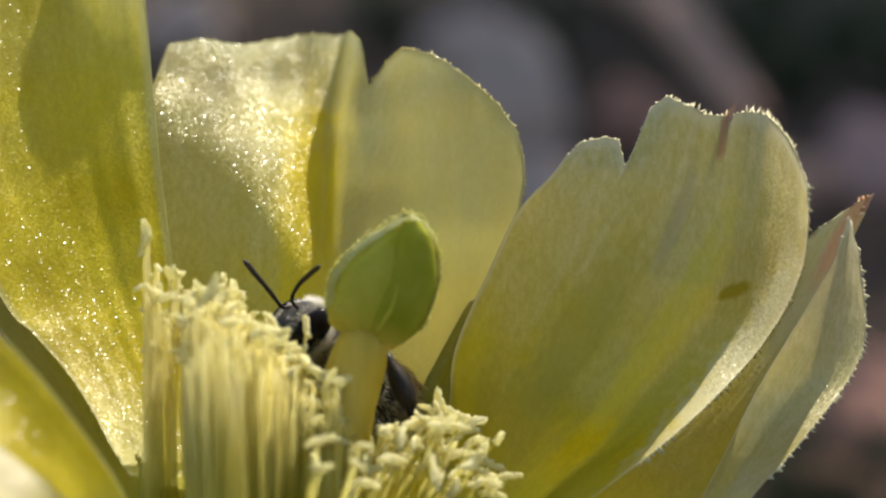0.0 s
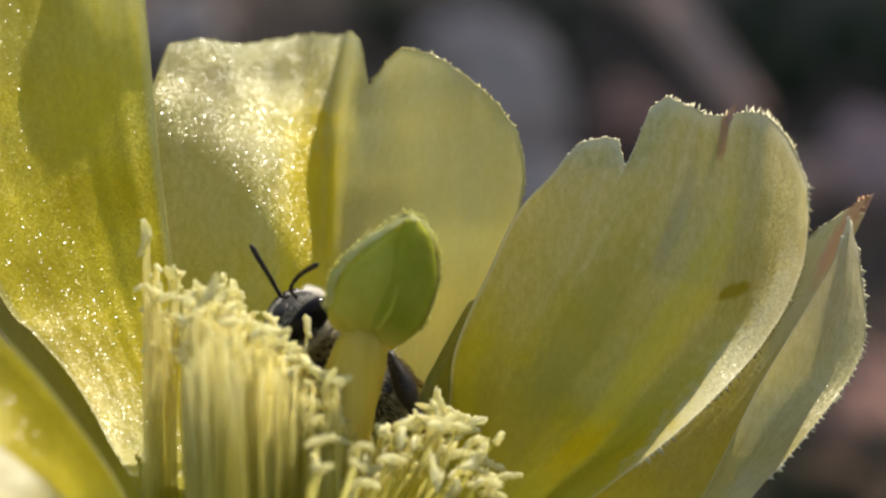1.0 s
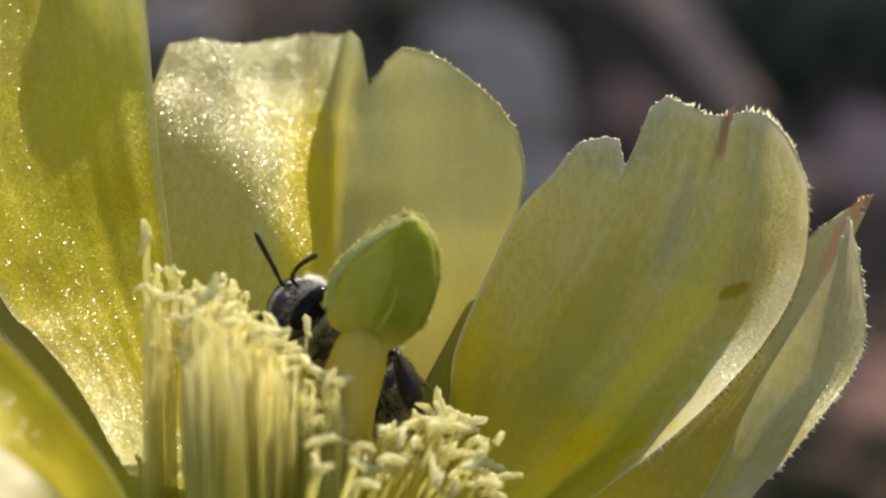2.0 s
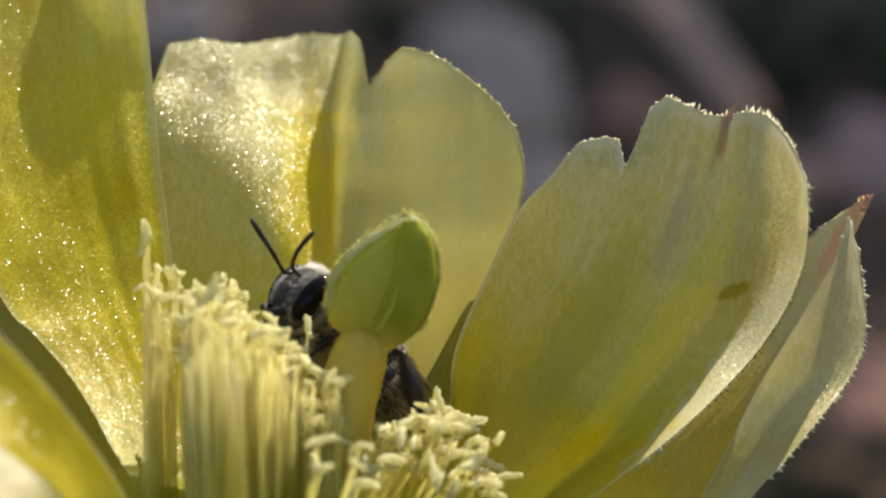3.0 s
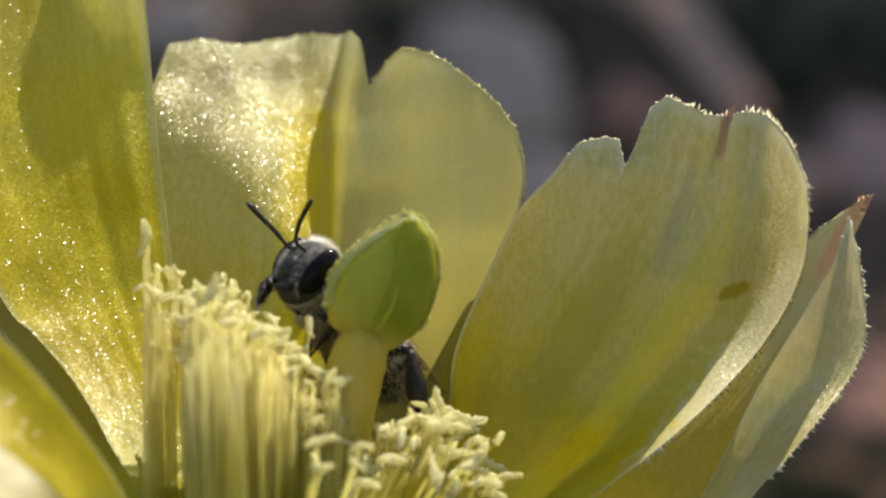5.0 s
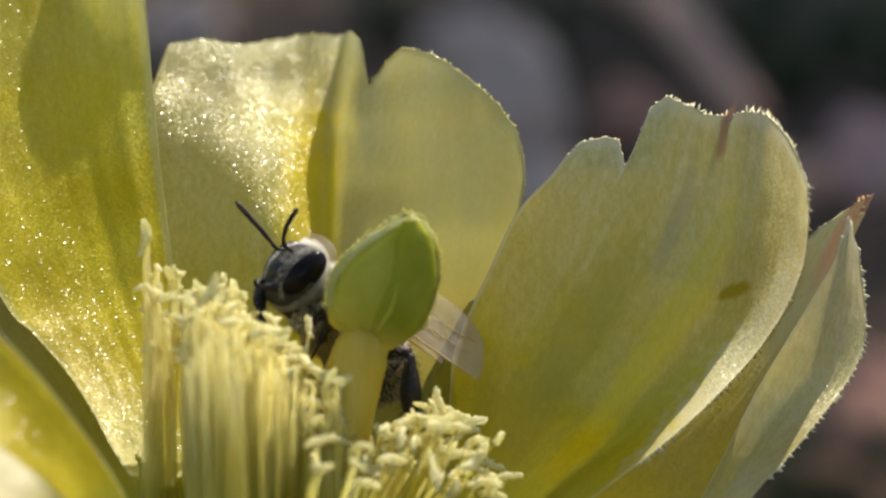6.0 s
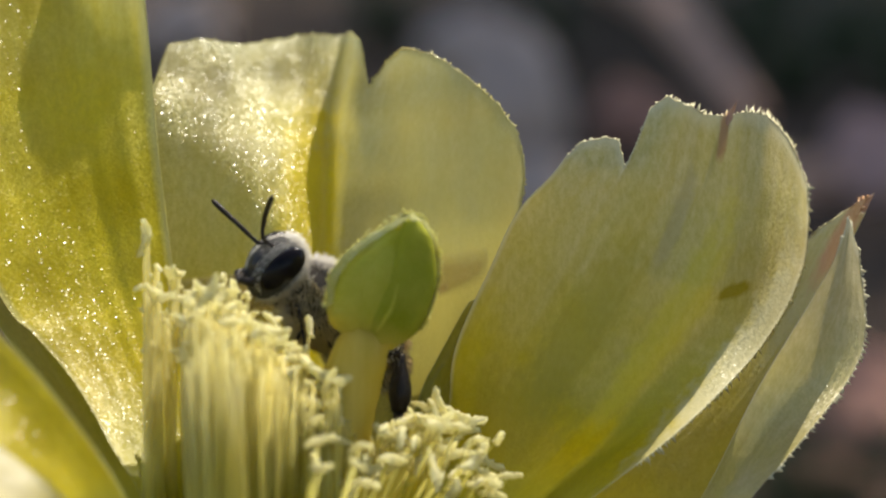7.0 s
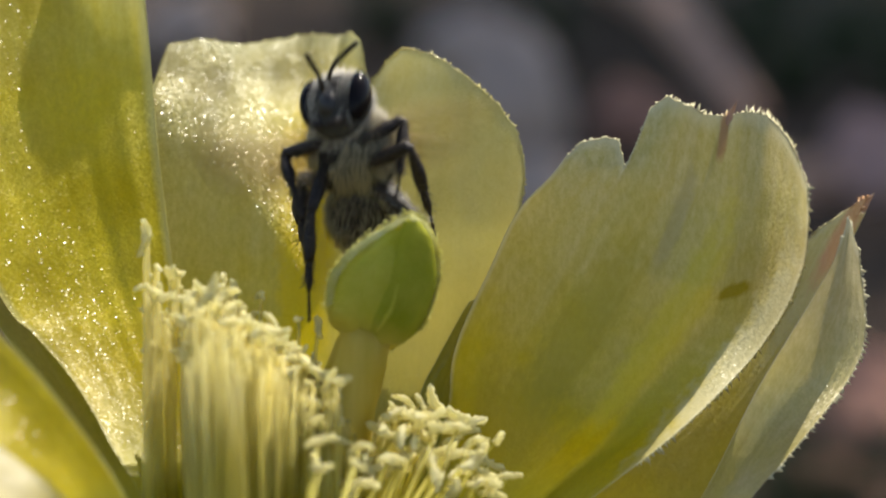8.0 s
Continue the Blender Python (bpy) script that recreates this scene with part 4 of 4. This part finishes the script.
def shrub():
    """An unseen leafy bush, added to cast shade on the ground behind the flower."""
    top = new("shrub")
    top.location = (0.74, 1.85, 0)
    tagged(top, "unseen leafy green desert shrub added to shade the ground", "shrub")
    rng = random.Random(21)
    trunk = tube([(0, 0, -20), (-10, -20, 250), (-60, -40, 480), (-150, -80, 700)], [(0, 30), (1, 12)], 10, 16, 0.2)
    ends = []
    for k in range(14):
        a = rng.uniform(0, 6.283)
        e = (-300 + 480 * math.cos(a) * rng.random(), -150 + 560 * math.sin(a) * rng.random(), rng.uniform(620, 900))
        m = (-150 + (e[0] + 150) * 0.4, -80 + (e[1] + 80) * 0.4, 620)
        tube([(-90, -60, 520), m, e], [(0, 11), (1, 3)], 6, 10, 0.2, k, bm=trunk)
        ends += [Vector(e), (Vector(m) + Vector(e)) / 2]
    part("trunk", trunk, m_twig, top)
    bm = bmesh.new()
    for k in range(7000):
        c = rng.choice(ends) + Vector((rng.gauss(0, 160), rng.gauss(0, 170), rng.gauss(0, 70)))
        c.z = max(c.z, 470)
        m = Euler((rng.uniform(-0.8, 0.8), rng.uniform(-0.8, 0.8), rng.uniform(0, 6.283))).to_matrix()
        l, w = rng.uniform(16, 30), rng.uniform(6, 11)
        bm.faces.new([bm.verts.new((c + m @ Vector(p)) * MM) for p in ((0, -l, 0), (w, 0, 3), (0, l, 0), (-w, 0, 3))])
    tagged(part("crown", bm, m_grass, top), kind="stuff")


shrub()


def pad():
    """The fleshy pad that bears the flower."""
    base = TILT @ Vector((-0.0065, 0, -0.034))

    def shape(p):
        return Vector((p.x * 62, p.y * 13, p.z * 112)) * (1 + 0.04 * noise.noise(p * 1.5))
    ob = new("cactus_pad", mesh_of("cactus_pad", blob(shape, 40, 30), m_pad))
    ob.matrix_world = pose(base.x, base.y, base.z - 0.105, 0, 0, 20)
    tagged(ob, "green fleshy prickly pear pad bearing the flower", "cactus pad")
    cup = [(-6.6, 0, -36), (-6.8, 0, -28), (-7, 0, -20), (-7, 0, -16.5)]
    part("receptacle", tube(cup, [(0, 4.5), (0.4, 7.0), (0.8, 6.4), (1, 5.6)], 28, 14, 0.05), m_green, flower, "green fleshy flower base")


pad()

# ---- what moves ----
# seconds; the head's middle in the flower's space (mm); body yaw, pitch, roll; head yaw, pitch, roll
FLIGHT = [
    (0.0, (-7.55, 4, -4.3), -40, -26, 6, -10, -14, 10),
    (1.0, (-7.65, 4, -3.75), -40, -28, 6, -10, -14, 10),
    (1.5, (-7.6, 4, -3.4), -41, -30, 6, -8, -12, 10),
    (2.8, (-7.5, 4, -2.65), -44, -36, 6, -4, -4, 10),
    (3.5, (-7.32, 4, -2.2), -45, -38, 6, -2, -2, 10),
    (4.0, (-7.34, 4, -1.69), -45, -40, 6, 0, 0, 10),
    (4.5, (-6.99, 4, -1.3), -44, -42, 6, 4, 6, 8),
    (4.7, (-7.1, 4, -1.24), -45, -42, 6, 3, 5, 8),
    (5.8, (-7.7, 4, -0.95), -48, -40, 6, -4, 0, 10),
    (6.2, (-7.9, 4, -1.66), -48, -38, 6, -3, -2, 12),
    (6.5, (-7.93, 4, -1.98), -50, -38, 6, -2, -4, 12),
    (6.8, (-8.41, 4, -1.27), -54, -37, 8, 2, -4, 10),
    (7.0, (-8.79, 4, -0.92), -62, -36, 8, 6, -4, 10),
    (7.2, (-8.73, 4, 0.47), -56, -40, 8, 4, 0, 10),
    (7.4, (-8.2, 4, 1.45), -50, -44, 6, 0, 4, 10),
    (7.5, (-7.84, 4, 2.25), -44, -46, 2, 0, 6, 10),
    (7.6, (-7.04, 4, 3.11), -36, -50, 0, -2, 14, 8),
    (7.7, (-6.22, 4, 4.2), -30, -53, -2, -8, 22, 6),
    (7.8, (-5.98, 4, 5.12), -26, -55, -4, -12, 26, 6),
    (7.9, (-5.77, 4, 6.1), -24, -57, -4, -12, 30, 5),
    (8.0, (-5.54, 4, 7.52), -22, -60, -4, -12, 34, 4),
]
# where the antennae point: seconds and a place in the flower's space
FEELERS = {
    -1: [(0, (-10.33, 4, -0.56)), (0.5, (-10.3, 4, -0.18)), (1.5, (-9.62, 4, 0.62)), (3, (-9.98, 4, 1.57)), (4, (-9.59, 4, 2.07)), (4.5, (-9.89, 4, 2.25)), (5.8, (-10.69, 4, 2.75)), (6.2, (-10.86, 4, 2.19)), (6.5, (-10.57, 4, 2.19)), (7, (-12.02, 4, 2.55)), (7.4, (-11.40, 4, 4.94)), (7.5, (-10.83, 4, 5.48)), (7.6, (-10.18, 4, 6.16)), (7.7, (-9.03, 4, 7.02)), (7.8, (-8.17, 4, 7.84)), (7.9, (-7.52, 4, 8.91)), (8, (-6.99, 4, 9.95))],
    1: [(0, (-6.28, 4, -0.86)), (0.5, (-6.39, 4, -0.83)), (1.5, (-6.33, 4, -0.68)), (3, (-6.6, 4, 0.86)), (4, (-6.19, 4, 1.78)), (4.5, (-6.39, 4, 2.55)), (5.8, (-7.28, 4, 2.49)), (6.2, (-7.55, 4, 1.6)), (6.5, (-7.07, 4, 1.07)), (7, (-8.7, 4, 2.69)), (7.4, (-7.70, 4, 4.74)), (7.5, (-6.69, 4, 5.74)), (7.6, (-5.86, 4, 6.16)), (7.7, (-4.80, 4, 7.64)), (7.8, (-4.47, 4, 8.38)), (7.9, (-4.38, 4, 9.38)), (8, (-4.35, 4, 10.54))],
}
# where the feet stand or hang: seconds and a place in the flower's space
FEET = {
    ("front", -1): [(0, (-9.29, 4, -5.89)), (3.4, (-9.81, 3, -4.38)), (4.0, (-10.32, 2, -2.89)), (4.7, (-10.03, 2, -3.03)), (5.8, (-9.3, 2, -4.63)), (6.6, (-9.3, 2, -4.63)), (7.0, (-11.19, 2, -1.95)), (7.2, (-12.86, 2, -0.9)), (7.5, (-13.73, 2, 0.41)), (7.7, (-9.74, 2, -0.67)), (8, (-7.46, 3, 1.64))],
    ("front", 1): [(0, (-7.75, 3, -6.43)), (4.5, (-7.17, 3, -5.85)), (6.5, (-7.02, 3, -6.14)), (7.2, (-7.4, 3, -4.2)), (7.4, (-8.1, 2.5, -2.6)), (7.5, (-8.5, 2.5, -2.2)), (7.6, (-8.0, 2.5, -1.8)), (7.8, (-4.6, 3, 1.0)), (8, (-2.32, 3, 2.67))],
    ("middle", -1): [(0, (-8.47, 5, -7.72)), (4.5, (-7.28, 5, -6.53)), (6.5, (-7.07, 4, -6.48)), (7.2, (-7.9, 3, -4.4)), (7.5, (-8.35, 2, -4.4)), (7.7, (-8.7, 3, -4.3)), (7.9, (-7.5, 3, -4.5)), (8, (-7.08, 3, -3.79))],
    ("middle", 1): [(0, (-3.82, 4, -8.55)), (4, (-3.67, 4, -8.26)), (6.5, (-3.37, 4, -8.26)), (7.4, (-2.82, 6, -6.28)), (7.7, (-0.72, 6, -1.17)), (8, (-0.18, 5, 0.48))],
    ("hind", -1): [(0, (-5.61, 8, -9.73)), (7, (-5.61, 8, -9.73)), (7.5, (-5.4, 6, -6.0)), (7.65, (-7.4, 5, -2.6)), (7.8, (-8.2, 5, -1.6)), (8, (-7.2, 5, -1.4))],
    ("hind", 1): [(0, (-0.12, 3, -11.43)), (4.5, (-0.41, 3, -11.72)), (6.5, (-1.89, 4, -12.11)), (7.0, (-2.34, 4, -12.11)), (7.5, (-2.34, 4, -9.44)), (7.8, (-2.01, 4, -8.85)), (8, (-2.49, 4, -5.3))],
}
# where a knee points, if not up and out
KNEES = {
    ("hind", 1): [(0, (-2.7, 3, -5.85)), (3, (-2.53, 3, -5.49)), (4.5, (-2.35, 3, -5.32)), (6.2, (-2.33, 3.5, -5.34)), (7, (-2.34, 4, -5.89)), (7.4, (-2.49, 4, -5.89)), (8, (-1.89, 4, -1.15))],
    ("middle", -1): [(0, (-8.47, 5, -4.74)), (7.2, (-6.2, 4, -3.2)), (7.5, (-5.9, 3, -2.3)), (7.7, (-6.9, 3, -0.2)), (8, (-7.02, 3, 2.23))],
    ("middle", 1): [(0, (-2.66, 4, -5.71)), (6.5, (-2.78, 4, -5.89)), (7.4, (-1.89, 4, -1.75)), (7.7, (-1.29, 3, 1.79)), (8, (-0.85, 2, 4.93))],
}


def along(rows, t):
    """Straight mix of the rows at t: numbers and places alike."""
    for a, b in zip(rows, rows[1:]):
        if t <= b[0]:
            f = (t - a[0]) / (b[0] - a[0])
            f = f * f * (3 - 2 * f)
            return [np.array(p, float) * (1 - f) + np.array(q, float) * f for p, q in zip(a[1:], b[1:])]
    return [np.array(p, float) for p in rows[-1][1:]]


def turn(yaw, pitch, roll):
    return (Matrix.Rotation(radians(yaw), 4, "Z") @ Matrix.Rotation(radians(pitch), 4, "X") @ Matrix.Rotation(radians(roll), 4, "Y"))


def aim(start, end, hint):
    """A pose at start whose -z runs to end and whose y leans to hint."""
    z = (start - end).normalized()
    x = hint.cross(z).normalized()
    y = z.cross(x)
    m = Matrix((x, y, z)).transposed().to_4x4()
    return Matrix.Translation(start) @ m


def follow(held, key, start, end, hint):
    """As aim, but turned on from the pose held before by the shortest way."""
    if key not in held:
        m = aim(start, end, hint).to_3x3()
    else:
        m = (held[key] @ Vector((0, 0, -1))).rotation_difference((end - start).normalized()).to_matrix() @ held[key]
    held[key] = m
    return Matrix.Translation(start) @ m.to_4x4()


def bend(coxa, foot, f, s, out):
    """The knee of a two-piece leg that reaches for foot."""
    d = foot - coxa
    n = min(max(d.length, abs(f - s) + 0.1), (f + s) * 0.985)
    d.normalize()
    a = (f * f + n * n - s * s) / (2 * n)
    side = (out - d * out.dot(d)).normalized()
    return coxa + d * a + side * math.sqrt(max(0.0, f * f - a * a)), coxa + d * n


OPENING = {-1: [(5.85, (-10.19, 6, 0.03)), (6.1, (-10.94, 6, -0.27)), (6.33, (-13.19, 6, -1.32))], 1: [(5.85, (2.4, 6, -6.7)), (6.1, (2.6, 6, -7.1)), (6.33, (2.28, 6, -4.78))]}
# where the open wings reach at the top of a beat
SPREAD = {
    -1: [(6.4, (-11.54, 6, -0.27)), (7.2, (-14.54, 6, 0.33)), (7.5, (-15.69, 6, 2.94)), (7.7, (-15.57, 6, 2.28)), (8, (-15.08, 6, 5.38))],
    1: [(6.4, (1.98, 6, -2.37)), (6.8, (2.88, 6, 0.93)), (7.2, (1.98, 6, -1.17)), (7.5, (2.76, 6, 2.43)), (7.8, (1.98, 6, 6.04)), (8, (0.66, 6, 8.44))],
}


def along_flight(t):
    """The bee's pose in the flower's space at t."""
    place, yaw, pitch, roll, hy, hp, hr = along(FLIGHT, t)
    m = turn(float(yaw), float(pitch), float(roll))
    return Matrix.Translation(Vector(place) * MM - m @ turn(float(hy), float(hp), float(hr)) @ Vector((0, -0.001, -0.0001)) * BEE_SIZE) @ m


def motions():
    times = [k / 10 for k in range(81)]
    body, flights, head_rows = [], [], []
    legs = {k: ([], []) for k in FEET}
    held = {}
    for t in times:
        place, yaw, pitch, roll, hy, hp, hr = along(FLIGHT, t)
        m = along_flight(t)
        body.append((t, TILT @ m))
        flights.append((t, m))
        head_rows.append((t, turn(float(hy), float(hp), float(hr))))
        back = (m @ Matrix.Scale(BEE_SIZE, 4)).inverted()
        for kind, coxa, f, s, fat in LEGS:
            for sd in (-1, 1):
                foot = back @ (Vector(along(FEET[kind, sd], t)[0]) * MM) / MM
                c = Vector((sd * coxa[0], coxa[1], coxa[2]))
                out = Vector((sd * 1.0, 0.3 if kind == "hind" else -0.4, 0.9))
                if (kind, sd) in KNEES:
                    out = back @ (Vector(along(KNEES[kind, sd], t)[0]) * MM) / MM - c
                knee, end = bend(c, foot, f, s, out)
                a = follow(held, (kind, sd, 0), c * MM, knee * MM, Vector((sd, 0, 0.2)))
                b = follow(held, (kind, sd, 1), knee * MM, end * MM, Vector((sd, 0, 0.2)))
                legs[kind, sd][0].append((t, a))
                legs[kind, sd][1].append((t, a.inverted() @ b))
    walk(bee, body)
    walk(BEE["head"], head_rows)
    for s in (-1, 1):
        rest = Vector((s * 1.62, -0.3, 3.05))
        rows = []
        for (t, b), (_, hd) in zip(flights, head_rows):
            m = b @ Matrix.Scale(BEE_SIZE, 4) @ hd @ pose(s * 0.42 * MM, -2.0 * MM, 0.55 * MM)
            d = Vector(along(FEELERS[s], t)[0]) * MM - m.translation
            far = (rest.length * BEE_SIZE * MM) ** 2 - d.x ** 2 - d.z ** 2
            d.y = -math.sqrt(max(far, 1e-8))
            way = (m.to_3x3().inverted() @ d).normalized()
            rows.append((t, pose(s * 0.42 * MM, -2.0 * MM, 0.55 * MM) @ rest.rotation_difference(way).to_matrix().to_4x4()))
        walk(BEE["antenna", s], rows)
    for k, (upper, lower) in legs.items():
        walk(BEE[k][0], upper)
        walk(BEE[k][1], lower)
    # stamens that the bee holds aside spring back when it leaves
    for k, (st, base, tip) in enumerate(STAMENS):
        near = math.exp(-((tip.x + 8.0) / 1.6) ** 2) * (tip.y > 0.2) * (tip.z > -8.5)
        low = math.exp(-((tip.x + 2.0) / 1.4) ** 2) * (tip.y > -2) * (tip.z > -12)
        push = 7.0 * near + 8.0 * low
        if push < 2:
            continue
        way = -1 if near > low else 1
        at = Matrix.Translation(base * MM)
        wob = 0.6 * math.sin(k * 1.7)
        walk(st, [(t, at @ turn(0, 0.4 * push * f, way * push * f + wob * g)) for t, f, g in
                  ((0.0, 1, 0), (1.0, 0.9, 1), (2.2, 0.95, -1), (3.4, 0.8, 0.5), (4.6, 0.75, -0.6), (5.8, 0.8, 1), (6.8, 0.75, 0), (7.3, 0.6, 1), (7.7, 0.2, -1), (8.0, 0, 0))])
    # wings: folded along the back, opened at 5.7 s, beating from 6.45 s
    for kind, lag, rest in (("fore", 0.0, 88), ("rear", 0.5, 90)):
        for s in (-1, 1):
            w, root = BEE[kind + "_wing", s]
            at = Matrix.Translation(Vector((s * root[0], root[1], root[2])) * MM)

            def wing(swing, lift, twist):
                return at @ Matrix.Rotation(radians(s * swing), 4, "Z") @ Matrix.Rotation(radians(-s * lift), 4, "Y") @ Matrix.Rotation(radians(twist), 4, "X")
            rows = [(0.0, wing(rest, -4, 0)), (5.45, wing(rest, -4, 0))]
            for t, tip in OPENING[s]:
                m = along_flight(t) @ Matrix.Scale(BEE_SIZE, 4) @ at
                d = Vector(tip) * MM - m.translation
                far = (7.6 * BEE_SIZE * MM) ** 2 - d.x ** 2 - d.z ** 2
                d.y = math.sqrt(max(far, 1e-8))
                back = m.to_3x3().inverted()
                x = (back @ d).normalized() * s
                if kind == "rear":
                    x = (x + Vector((0, 0.3 * s, 0))).normalized()
                z = back @ Vector((0.1 * s, -0.8, 0.6))
                z = (z - x * z.dot(x)).normalized()
                rows.append((t, at @ Matrix((x, z.cross(x), z)).transposed().to_4x4()))
            for n in range(194, 241):
                ph = 2 * math.pi * ((n - 225) / 2.5 + 0.25) - lag * 0.5
                m = along_flight(n / 30) @ Matrix.Scale(BEE_SIZE, 4) @ at
                d = Vector(along(SPREAD[s], n / 30)[0]) * MM - m.translation
                far = (7.6 * BEE_SIZE * MM) ** 2 - d.x ** 2 - d.z ** 2
                d.y = math.sqrt(max(far, 1e-8))
                way = (m.to_3x3().inverted() @ d).normalized()
                if kind == "rear":
                    way = (way + Vector((0, 0.35, 0))).normalized()
                beat = Matrix.Rotation(radians(-s * 30 * (math.sin(ph) - 1)), 4, "Y")
                rows.append((n / 30, at @ beat @ Vector((s, 0, 0)).rotation_difference(way).to_matrix().to_4x4() @ Matrix.Rotation(radians(14 * math.cos(ph)), 4, "X")))
            # a half-way pose wherever the wing turns far
            full = rows[:1]
            for (t0, a), (t1, b) in zip(rows, rows[1:]):
                qa, qb = a.to_quaternion(), b.to_quaternion()
                steps = 1 + int(qa.rotation_difference(qb).angle / radians(55))
                for k in range(1, steps):
                    full.append((t0 + (t1 - t0) * k / steps, Matrix.Translation(a.translation) @ qa.slerp(qb, k / steps).to_matrix().to_4x4()))
                full.append((t1, b))
            walk(w, full)


motions()
